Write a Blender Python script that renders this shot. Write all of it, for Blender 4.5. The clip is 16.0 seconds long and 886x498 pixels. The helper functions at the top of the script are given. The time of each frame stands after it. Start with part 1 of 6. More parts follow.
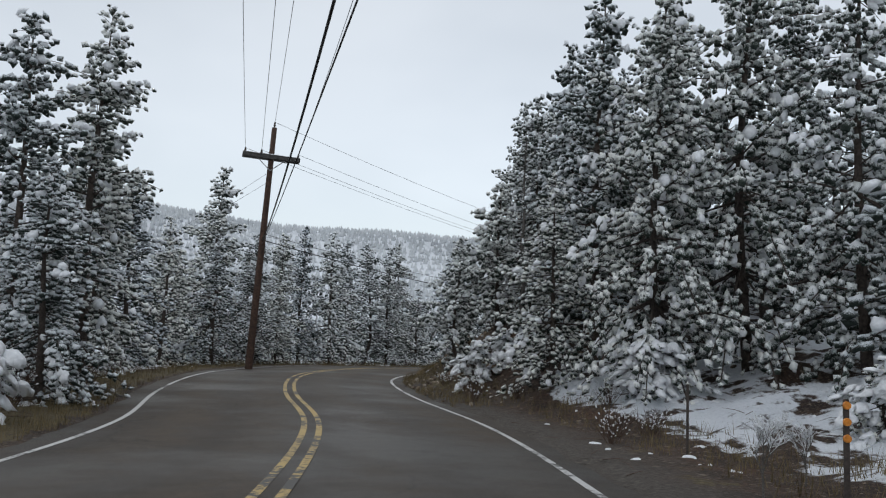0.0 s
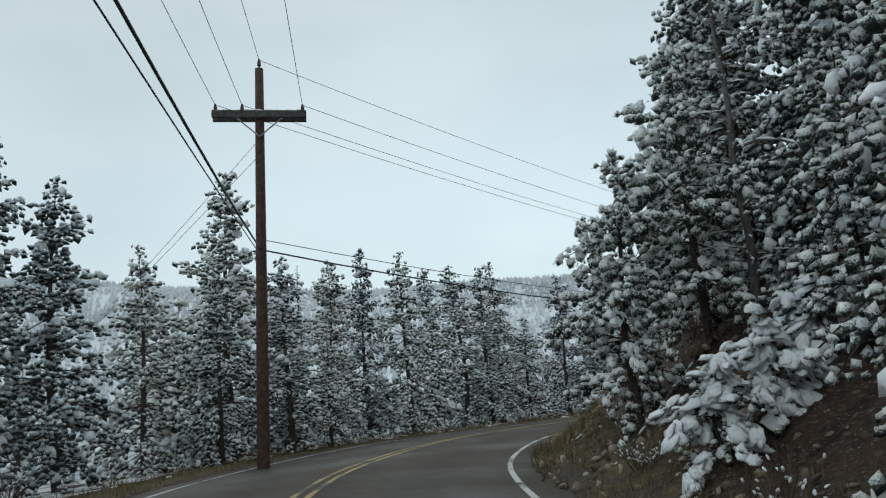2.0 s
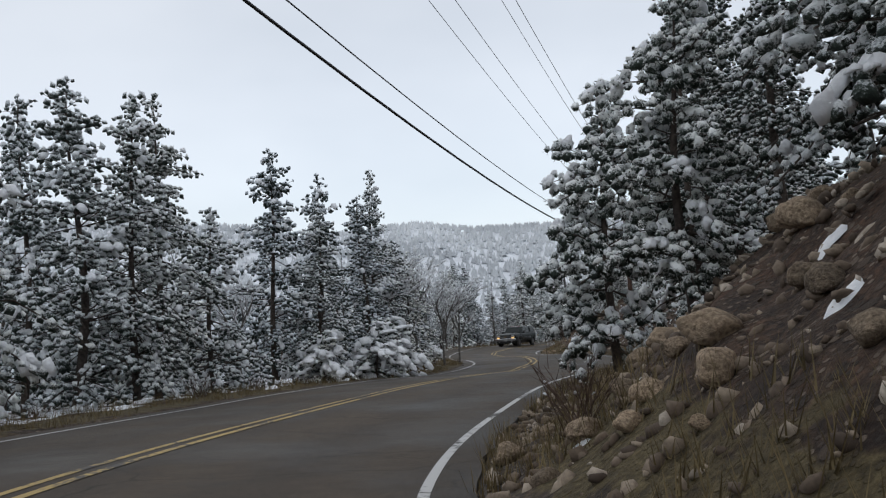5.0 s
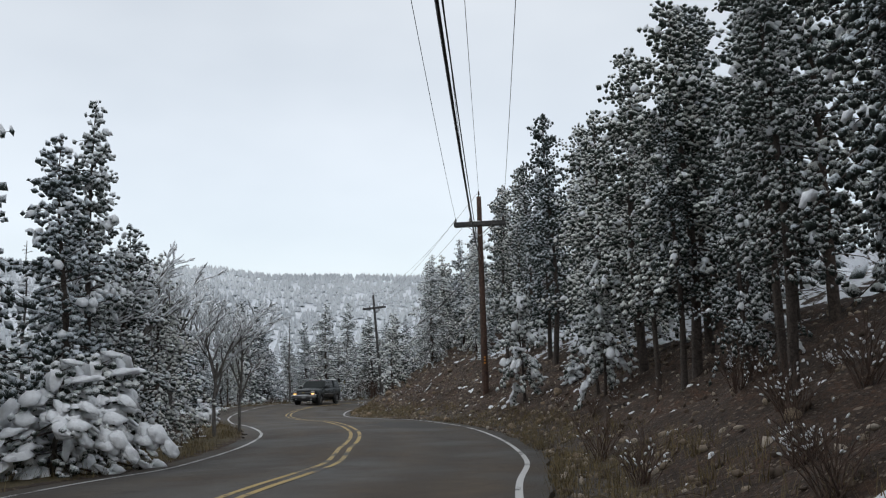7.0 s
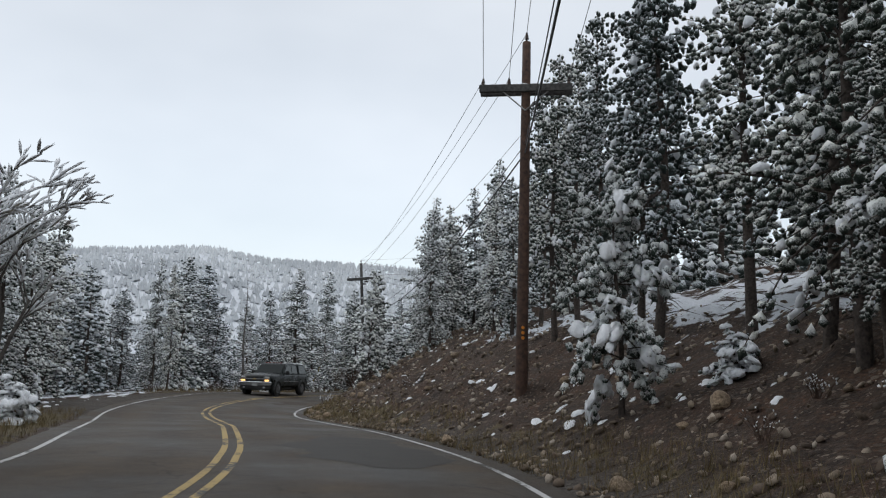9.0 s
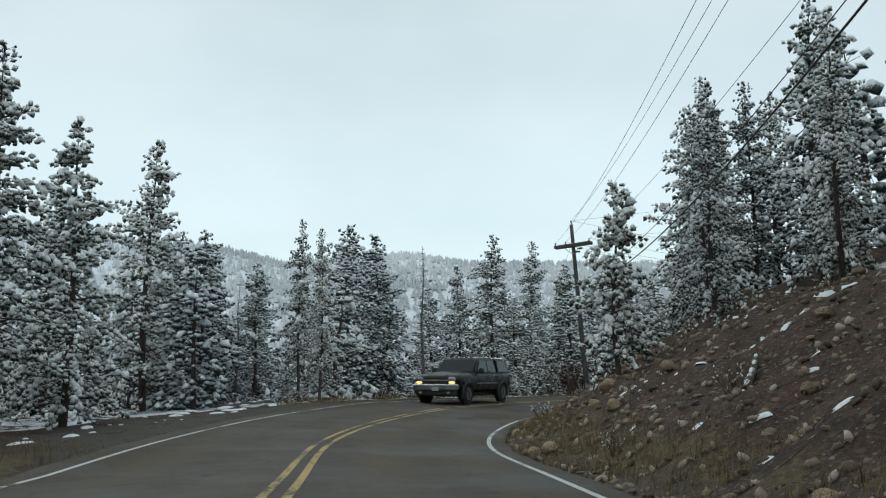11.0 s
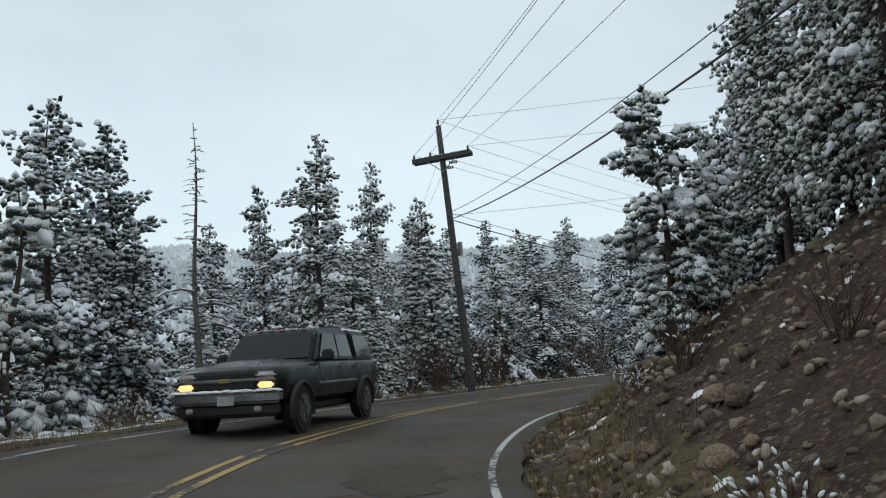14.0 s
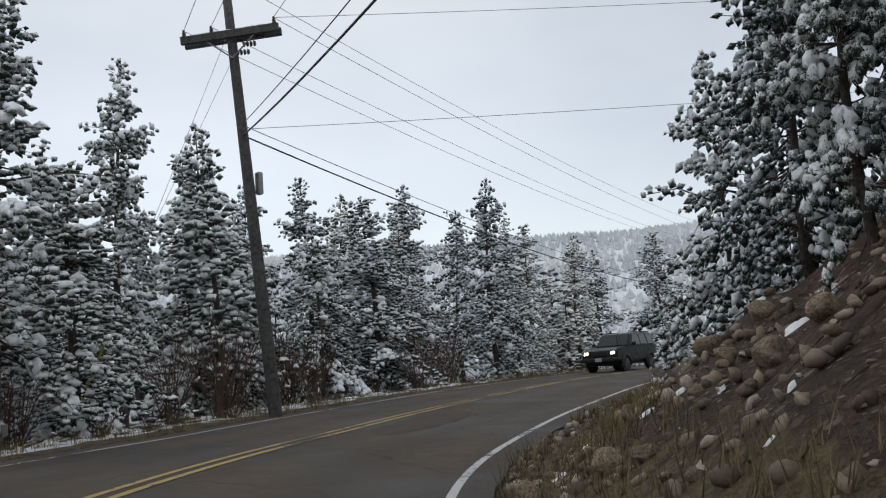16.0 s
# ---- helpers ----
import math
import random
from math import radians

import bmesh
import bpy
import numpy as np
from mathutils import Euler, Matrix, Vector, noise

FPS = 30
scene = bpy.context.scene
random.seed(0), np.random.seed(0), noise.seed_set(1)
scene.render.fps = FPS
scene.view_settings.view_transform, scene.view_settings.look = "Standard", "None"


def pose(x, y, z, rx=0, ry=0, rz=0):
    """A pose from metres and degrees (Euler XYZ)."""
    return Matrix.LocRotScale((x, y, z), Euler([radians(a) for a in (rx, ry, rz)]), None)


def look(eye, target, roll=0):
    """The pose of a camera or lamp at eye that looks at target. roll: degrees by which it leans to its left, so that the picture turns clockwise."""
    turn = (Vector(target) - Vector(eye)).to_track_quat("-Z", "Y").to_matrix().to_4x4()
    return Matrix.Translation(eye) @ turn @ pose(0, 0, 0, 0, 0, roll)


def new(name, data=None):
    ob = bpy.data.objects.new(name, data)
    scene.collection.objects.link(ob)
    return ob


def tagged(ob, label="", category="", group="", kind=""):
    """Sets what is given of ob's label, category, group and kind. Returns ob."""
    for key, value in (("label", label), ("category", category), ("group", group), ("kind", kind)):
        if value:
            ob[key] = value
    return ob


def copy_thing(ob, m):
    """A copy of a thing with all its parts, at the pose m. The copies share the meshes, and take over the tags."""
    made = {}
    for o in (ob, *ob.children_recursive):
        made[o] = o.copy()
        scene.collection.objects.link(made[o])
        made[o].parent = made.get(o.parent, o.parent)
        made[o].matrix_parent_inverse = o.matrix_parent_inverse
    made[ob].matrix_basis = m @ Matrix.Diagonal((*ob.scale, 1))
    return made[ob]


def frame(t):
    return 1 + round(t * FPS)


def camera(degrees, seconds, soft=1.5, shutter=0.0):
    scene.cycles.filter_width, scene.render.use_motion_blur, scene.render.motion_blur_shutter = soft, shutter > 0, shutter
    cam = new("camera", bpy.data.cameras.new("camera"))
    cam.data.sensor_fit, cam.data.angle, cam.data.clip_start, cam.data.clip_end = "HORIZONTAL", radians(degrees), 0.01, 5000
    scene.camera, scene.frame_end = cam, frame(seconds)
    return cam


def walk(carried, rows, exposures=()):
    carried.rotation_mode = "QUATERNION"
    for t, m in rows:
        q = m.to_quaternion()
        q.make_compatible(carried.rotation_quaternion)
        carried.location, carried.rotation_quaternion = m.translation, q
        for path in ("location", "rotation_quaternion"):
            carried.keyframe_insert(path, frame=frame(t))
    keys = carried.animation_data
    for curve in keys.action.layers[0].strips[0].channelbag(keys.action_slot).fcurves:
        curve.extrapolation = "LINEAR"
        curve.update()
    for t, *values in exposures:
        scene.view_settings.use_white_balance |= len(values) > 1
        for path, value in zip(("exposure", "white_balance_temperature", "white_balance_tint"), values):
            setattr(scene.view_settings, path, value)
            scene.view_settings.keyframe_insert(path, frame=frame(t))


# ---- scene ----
cam = camera(54.8, 16.0, soft=1.15)
PATH = [
    (0, (0.549, 2.982, -0.673), (0.504, 4.969, -0.444), 2.2),
    (0.5, (0.487, 6.964, -0.797), (0.322, 8.945, -0.57), 2.2),
    (1, (0.293, 10.847, -0.8), (0.076, 12.814, -0.511), -0.3),
    (1.5, (-0.091, 14.516, -0.707), (-0.33, 16.473, -0.369), -3.2),
    (2, (-0.696, 18.158, -0.684), (-0.939, 20.112, -0.333), -5.4),
    (2.5, (-1.317, 21.72, -0.651), (-1.493, 23.687, -0.335), -5.2),
    (3, (-1.83, 25.393, -0.712), (-1.897, 27.372, -0.427), -4.7),
    (3.5, (-2.264, 28.911, -0.651), (-2.277, 30.89, -0.366), -2.7),
    (4, (-2.664, 32.426, -0.631), (-2.621, 34.407, -0.362), -2.4),
    (4.5, (-2.677, 36.108, -0.706), (-2.435, 38.081, -0.479), -3.2),
    (5, (-2.297, 39.797, -0.753), (-1.795, 41.723, -0.556), -3.1),
    (5.2, (-2.01, 41.149, -0.775), (-1.41, 43.048, -0.582), -3.2),
    (7.3, (3.286, 57.22, -0.761), (4.226, 58.958, -0.452), -1.6),
    (7.5, (4.111, 58.794, -0.825), (5.019, 60.551, -0.529), -1.1),
    (8, (6.252, 62.748, -0.918), (7.173, 64.504, -0.659), -0.2),
    (8.5, (8.46, 66.823, -0.967), (9.396, 68.571, -0.698), 0.7),
    (9, (10.663, 70.938, -1.074), (11.587, 72.686, -0.775), 1.7),
    (9.5, (12.663, 75.088, -1.102), (13.502, 76.873, -0.774), 2.0),
    (10, (14.148, 79.136, -1.145), (14.812, 80.996, -0.83), 2.6),
    (10.2, (14.738, 80.839, -1.12), (15.325, 82.727, -0.82), 2.8),
    (12.3, (18.303, 96.115, -1.582), (18.8, 98.022, -1.241), -1.9),
    (12.5, (18.645, 97.461, -1.542), (19.177, 99.357, -1.192), -2.5),
    (13, (19.303, 100.804, -1.503), (19.981, 102.655, -1.165), -3.1),
    (13.5, (20.273, 104.101, -1.363), (21.083, 105.905, -1.064), -4.5),
    (14, (21.428, 107.255, -1.365), (22.385, 108.991, -1.095), -3.1),
    (14.5, (22.854, 110.221, -1.394), (23.966, 111.864, -1.137), -2.1),
    (15, (24.426, 113.0, -1.406), (25.641, 114.567, -1.147), -2.7),
    (15.5, (26.141, 115.667, -1.455), (27.416, 117.186, -1.189), -3.0),
    (16, (28.01, 118.259, -1.498), (29.325, 119.743, -1.23), -4.2),
]
walk(cam, [(t, look(eye, target, roll)) for t, eye, target, roll in PATH],
     exposures=[(0.0, -0.05, 6500, 9), (0.5, -0.22, 6500, 11), (1.0, -0.15, 6500, 10), (1.5, -0.09, 6400, 5), (2.0, -0.09, 6300, -1), (2.6, -0.08, 6360, 1), (3.0, -0.09, 6450, 5), (4.5, -0.1, 6480, 8), (5.2, 0.0, 6500, 11), (7.3, 0.03, 6550, 9), (8.0, 0.03, 6560, 10), (9.5, 0.05, 6530, 9),
                (10.2, 0.0, 6400, 2), (12.3, 0.03, 6280, -4), (13.0, -0.17, 6220, -5), (13.5, -0.03, 6280, -3), (14.3, 0.0, 6450, 6), (15.0, 0.04, 6540, 9), (15.5, -0.08, 6540, 9), (16.0, 0.03, 6570, 10)])

# ---- world, sun, exposure ----
world = bpy.data.worlds.new("overcast_sky")
scene.world = world
world.use_nodes = True
wn, wl = world.node_tree.nodes, world.node_tree.links
wn.clear()
sky = wn.new("ShaderNodeTexSky")
sky.sky_type = "NISHITA"
sky.sun_disc = False
sky.sun_elevation, sky.sun_rotation = radians(42), radians(200)
sky_bg = wn.new("ShaderNodeBackground")
sky_bg.inputs["Strength"].default_value = 0.05
wl.new(sky.outputs["Color"], sky_bg.inputs["Color"])
geo = wn.new("ShaderNodeTexCoord")
cmap = wn.new("ShaderNodeMapping")
cmap.inputs["Scale"].default_value = (1.0, 1.0, 2.2)
cloud = wn.new("ShaderNodeTexNoise")
cloud.inputs["Scale"].default_value, cloud.inputs["Detail"].default_value, cloud.inputs["Roughness"].default_value = 1.7, 4.0, 0.5
cramp = wn.new("ShaderNodeValToRGB")
cramp.color_ramp.elements[0].position, cramp.color_ramp.elements[1].position = 0.3, 0.7
cramp.color_ramp.elements[0].color = (0.595, 0.618, 0.630, 1)
cramp.color_ramp.elements[1].color = (0.815, 0.831, 0.834, 1)
cloud_bg = wn.new("ShaderNodeBackground")
cloud_bg.inputs["Strength"].default_value = 0.82
wl.new(geo.outputs["Generated"], cmap.inputs["Vector"])
wl.new(cmap.outputs["Vector"], cloud.inputs["Vector"])
wl.new(cloud.outputs["Fac"], cramp.inputs["Fac"])
wl.new(cramp.outputs["Color"], cloud_bg.inputs["Color"])
add = wn.new("ShaderNodeAddShader")
wout = wn.new("ShaderNodeOutputWorld")
wl.new(sky_bg.outputs[0], add.inputs[0])
wl.new(cloud_bg.outputs[0], add.inputs[1])
wl.new(add.outputs[0], wout.inputs["Surface"])

sun = new("sun", bpy.data.lights.new("sun", "SUN"))
sun.data.energy, sun.data.angle, sun.data.color = 0.45, radians(25), (1.0, 0.97, 0.93)
sun.rotation_euler = (radians(48), 0, radians(-160))


# ---- materials ----
def shader(name, rough=0.8, metal=0.0):
    mat = bpy.data.materials.new(name)
    mat.use_nodes = True
    n, l = mat.node_tree.nodes, mat.node_tree.links
    b = n["Principled BSDF"]
    b.inputs["Roughness"].default_value, b.inputs["Metallic"].default_value = rough, metal
    return mat, n, l, b


def noise_node(n, l, scale, detail=4.0, rough=0.55, coords="Object"):
    tc = n.new("ShaderNodeTexCoord")
    t = n.new("ShaderNodeTexNoise")
    t.inputs["Scale"].default_value, t.inputs["Detail"].default_value, t.inputs["Roughness"].default_value = scale, detail, rough
    l.new(tc.outputs[coords], t.inputs["Vector"])
    return t


def ramp_node(n, l, src, stops):
    r = n.new("ShaderNodeValToRGB")
    while len(r.color_ramp.elements) < len(stops):
        r.color_ramp.elements.new(0.5)
    for e, (p, c) in zip(r.color_ramp.elements, stops):
        e.position, e.color = p, (*c, 1)
    l.new(src, r.inputs["Fac"])
    return r


def mix_node(n, l, fac, a, b, mode="MIX"):
    m = n.new("ShaderNodeMix")
    m.data_type, m.blend_type = "RGBA", mode
    for sock, v in ((m.inputs["Factor"], fac), (m.inputs["A"], a), (m.inputs["B"], b)):
        if isinstance(v, (int, float)):
            sock.default_value = v
        elif isinstance(v, tuple):
            sock.default_value = (*v, 1)
        else:
            l.new(v, sock)
    return m.outputs["Result"]


def bump_node(n, l, b, height, strength, distance):
    u = n.new("ShaderNodeBump")
    u.inputs["Strength"].default_value, u.inputs["Distance"].default_value = strength, distance
    l.new(height, u.inputs["Height"])
    l.new(u.outputs["Normal"], b.inputs["Normal"])


def two_scale(name, dark, light, fine=30.0, coarse=2.0, rough=0.85, bump=0.3, depth=0.01, metal=0.0, vary=0.0):
    """A worn surface: fine grain between two colours, broad stains over it."""
    mat, n, l, b = shader(name, rough, metal)
    f = noise_node(n, l, fine)
    c = noise_node(n, l, coarse, 3.0)
    col = ramp_node(n, l, f.outputs["Fac"], ((0.3, dark), (0.7, light))).outputs["Color"]
    stain = ramp_node(n, l, c.outputs["Fac"], ((0.3, (0.72, 0.72, 0.72)), (0.7, (1.15, 1.13, 1.1)))).outputs["Color"]
    col = mix_node(n, l, 1.0, col, stain, "MULTIPLY")
    if vary:
        oi = n.new("ShaderNodeObjectInfo")
        rv = ramp_node(n, l, oi.outputs["Random"], ((0.0, (1 - vary,) * 3), (1.0, (1 + vary, 1 + vary * 0.9, 1 + vary * 0.75))))
        col = mix_node(n, l, 1.0, col, rv.outputs["Color"], "MULTIPLY")
    l.new(col, b.inputs["Base Color"])
    if bump:
        bump_node(n, l, b, f.outputs["Fac"], bump, depth)
    return mat


def snow_material(name="snow", tint=(0.87, 0.89, 0.91)):
    mat, n, l, b = shader(name, 0.75)
    f = noise_node(n, l, 14.0, 5.0)
    low = tuple(v * 0.86 for v in tint)
    l.new(ramp_node(n, l, f.outputs["Fac"], ((0.3, low), (0.65, tint))).outputs["Color"], b.inputs["Base Color"])
    b.inputs["Subsurface Weight"].default_value = 0.0
    bump_node(n, l, b, f.outputs["Fac"], 0.5, 0.05)
    return mat


SNOW = snow_material()
BARK = two_scale("pine_bark", (0.035, 0.028, 0.024), (0.12, 0.095, 0.08), 18, 1.5, 0.95, 0.8, 0.03, vary=0.15)
GREYWOOD = two_scale("weathered_dead_wood", (0.07, 0.065, 0.06), (0.2, 0.185, 0.17), 14, 1.2, 0.95, 0.5, 0.02)
POLE = two_scale("tarred_pole_wood", (0.035, 0.021, 0.015), (0.115, 0.062, 0.042), 9, 0.7, 0.85, 0.5, 0.02)
ARM = two_scale("weathered_crossarm_wood", (0.035, 0.035, 0.035), (0.11, 0.105, 0.1), 12, 1.0, 0.9, 0.4, 0.01)
WIRE = two_scale("dark_cable", (0.012, 0.012, 0.013), (0.03, 0.03, 0.032), 20, 2, 0.5, 0.0)
ALWIRE = two_scale("dull_aluminium_wire", (0.10, 0.10, 0.105), (0.17, 0.17, 0.175), 20, 2, 0.5, 0.0, metal=0.6)
STEEL = two_scale("galvanised_steel", (0.22, 0.22, 0.22), (0.38, 0.38, 0.38), 30, 3, 0.5, 0.1, 0.003, metal=0.7)
GLASSY = two_scale("brown_porcelain", (0.03, 0.016, 0.012), (0.06, 0.03, 0.02), 10, 2, 0.25, 0.0)
ROCK = two_scale("granite_rock", (0.14, 0.102, 0.07), (0.40, 0.315, 0.225), 7, 0.9, 0.92, 0.8, 0.04, vary=0.4)
TWIG = two_scale("brown_dry_twig", (0.05, 0.033, 0.026), (0.14, 0.09, 0.065), 25, 2, 0.9, 0.3, 0.01)
STRAW = two_scale("dry_grass_blade", (0.10, 0.076, 0.036), (0.25, 0.19, 0.092), 6, 0.8, 0.9, 0.0)


def needle_material(name, cover):
    """Dark needle clumps capped with clinging snow; cover is how much of them it hides."""
    mat, n, l, b = shader(name, 0.8)
    gi = n.new("ShaderNodeNewGeometry")
    oi = n.new("ShaderNodeObjectInfo")
    sep = n.new("ShaderNodeSeparateXYZ")
    l.new(gi.outputs["Normal"], sep.inputs["Vector"])
    g = noise_node(n, l, 30.0, 3.0, 0.75)
    big = noise_node(n, l, 1.3, 3.0)

    def mad(a, k, c):
        m = n.new("ShaderNodeMath")
        m.operation = "MULTIPLY_ADD"
        l.new(a, m.inputs[0])
        m.inputs[1].default_value = k
        if isinstance(c, float):
            m.inputs[2].default_value = c
        else:
            l.new(c, m.inputs[2])
        return m.outputs[0]

    frost = mad(sep.outputs["Z"], 0.30, mad(gi.outputs["Random Per Island"], 0.30, mad(g.outputs["Fac"], 1.3, mad(big.outputs["Fac"], 0.9, mad(oi.outputs["Random"], 0.10, cover)))))
    col = ramp_node(n, l, frost, ((0.26, (0.018, 0.029, 0.023)), (0.42, (0.040, 0.057, 0.044)), (0.52, (0.10, 0.12, 0.11)), (0.59, (0.44, 0.47, 0.49)), (0.74, (0.86, 0.88, 0.90)))).outputs["Color"]
    tone = ramp_node(n, l, oi.outputs["Random"], ((0.0, (0.88, 0.92, 0.95)), (1.0, (1.1, 1.08, 1.0)))).outputs["Color"]
    l.new(mix_node(n, l, 1.0, col, tone, "MULTIPLY"), b.inputs["Base Color"])
    bump_node(n, l, b, g.outputs["Fac"], 0.8, 0.04)
    return mat


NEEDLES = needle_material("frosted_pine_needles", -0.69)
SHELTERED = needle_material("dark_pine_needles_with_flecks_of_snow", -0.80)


def asphalt_material():
    mat, n, l, b = shader("worn_asphalt", 0.75)
    f = noise_node(n, l, 160, 3.0)
    c = noise_node(n, l, 0.35, 5.0, 0.6)
    m = noise_node(n, l, 3.0, 4.0)
    base = ramp_node(n, l, f.outputs["Fac"], ((0.3, (0.025, 0.0212, 0.0175)), (0.7, (0.066, 0.0545, 0.0445)))).outputs["Color"]
    patch = ramp_node(n, l, c.outputs["Fac"], ((0.34, (0.58, 0.57, 0.58)), (0.5, (1, 0.97, 0.93)), (0.66, (1.36, 1.25, 1.1)))).outputs["Color"]
    base = mix_node(n, l, 1.0, base, patch, "MULTIPLY")
    dust = ramp_node(n, l, m.outputs["Fac"], ((0.35, (0.85, 0.85, 0.85)), (0.7, (1.12, 1.1, 1.06)))).outputs["Color"]
    base = mix_node(n, l, 1.0, base, dust, "MULTIPLY")
    grit = noise_node(n, l, 17.0, 5.0, 0.7)
    base = mix_node(n, l, 1.0, base, ramp_node(n, l, grit.outputs["Fac"], ((0.3, (0.72, 0.72, 0.73)), (0.7, (1.26, 1.24, 1.2)))).outputs["Color"], "MULTIPLY")
    # cracks
    tc = n.new("ShaderNodeTexCoord")
    warp = n.new("ShaderNodeVectorMath")
    warp.operation = "MULTIPLY_ADD"
    wn_ = n.new("ShaderNodeTexNoise")
    wn_.inputs["Scale"].default_value = 1.2
    l.new(tc.outputs["Object"], wn_.inputs["Vector"])
    warp.inputs[1].default_value = (0.9, 0.9, 0.9)
    l.new(wn_.outputs["Color"], warp.inputs[0])
    l.new(tc.outputs["Object"], warp.inputs[2])
    v = n.new("ShaderNodeTexVoronoi")
    v.feature, v.inputs["Scale"].default_value = "DISTANCE_TO_EDGE", 0.28
    l.new(warp.outputs["Vector"], v.inputs["Vector"])
    crack = ramp_node(n, l, v.outputs["Distance"], ((0.0, (0.45, 0.45, 0.45)), (0.008, (1, 1, 1)))).outputs["Color"]
    base = mix_node(n, l, 1.0, base, crack, "MULTIPLY")
    st = n.new("ShaderNodeAttribute")
    st.attribute_name = "station"
    sx = n.new("ShaderNodeSeparateXYZ")
    l.new(st.outputs["Vector"], sx.inputs["Vector"])

    def math_node(op, a, b_=None):
        k = n.new("ShaderNodeMath")
        k.operation = op
        if op == "MULTIPLY_ADD":
            k.inputs[2].default_value = 0.5
        for sock, v_ in zip(k.inputs, (a, b_)):
            if v_ is None:
                continue
            if isinstance(v_, (int, float)):
                sock.default_value = v_
            else:
                l.new(v_, sock)
        return k.outputs[0]

    # polished wheel tracks, two to a lane, and a dusty strip between them
    wob = math_node("MULTIPLY", c.outputs["Fac"], 0.5)
    lane = math_node("ADD", sx.outputs["X"], wob)
    track = math_node("COSINE", math_node("MULTIPLY", lane, 2 * math.pi / 1.775))
    tr = ramp_node(n, l, math_node("MULTIPLY_ADD", track, 0.5), ((0.0, (1.14, 1.12, 1.08)), (1.0, (0.80, 0.80, 0.81)))).outputs["Color"]
    base = mix_node(n, l, 0.8, base, mix_node(n, l, 1.0, base, tr, "MULTIPLY"))
    # cracks across the road, sealed dark
    jag = math_node("MULTIPLY", m.outputs["Fac"], 0.12)
    along = math_node("FRACT", math_node("ADD", math_node("MULTIPLY", sx.outputs["Y"], 0.117), math_node("ADD", jag, math_node("MULTIPLY", c.outputs["Fac"], 0.5))))
    seam = ramp_node(n, l, along, ((0.0, (0.5, 0.5, 0.5)), (0.012, (1, 1, 1)))).outputs["Color"]
    base = mix_node(n, l, 1.0, base, seam, "MULTIPLY")
    # darker at the road's start, paler and slightly warmer further along
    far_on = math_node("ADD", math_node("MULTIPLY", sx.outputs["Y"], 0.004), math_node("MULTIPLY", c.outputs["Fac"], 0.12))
    along_tone = ramp_node(n, l, far_on, ((0.30, (0.78, 0.77, 0.78)), (0.46, (0.98, 0.96, 0.93)), (0.72, (1.22, 1.19, 1.13)))).outputs["Color"]
    base = mix_node(n, l, 1.0, base, along_tone, "MULTIPLY")
    l.new(base, b.inputs["Base Color"])
    rr = ramp_node(n, l, c.outputs["Fac"], ((0.36, (0.62, 0.62, 0.62)), (0.6, (0.9, 0.9, 0.9)))).outputs["Color"]
    l.new(rr, b.inputs["Roughness"])
    bump_node(n, l, b, f.outputs["Fac"], 0.5, 0.006)
    return mat


def paint_material(name, col, worn):
    mat, n, l, b = shader(name, 0.7)
    f = noise_node(n, l, 9, 6.0, 0.7)
    s = noise_node(n, l, 0.6, 2.0)
    mixv = n.new("ShaderNodeMath")
    mixv.operation = "ADD"
    l.new(f.outputs["Fac"], mixv.inputs[0])
    l.new(s.outputs["Fac"], mixv.inputs[1])
    k = ramp_node(n, l, mixv.outputs[0], ((worn - 0.07, (0.045, 0.042, 0.039)), (worn + 0.04, col)))
    k.color_ramp.elements[1].color = (*col, 1)
    l.new(k.outputs["Color"], b.inputs["Base Color"])
    return mat


ASPHALT = asphalt_material()
YELLOW = paint_material("worn_yellow_paint", (0.40, 0.28, 0.09), 0.98)
WHITE = paint_material("worn_white_paint", (0.52, 0.52, 0.51), 0.9)


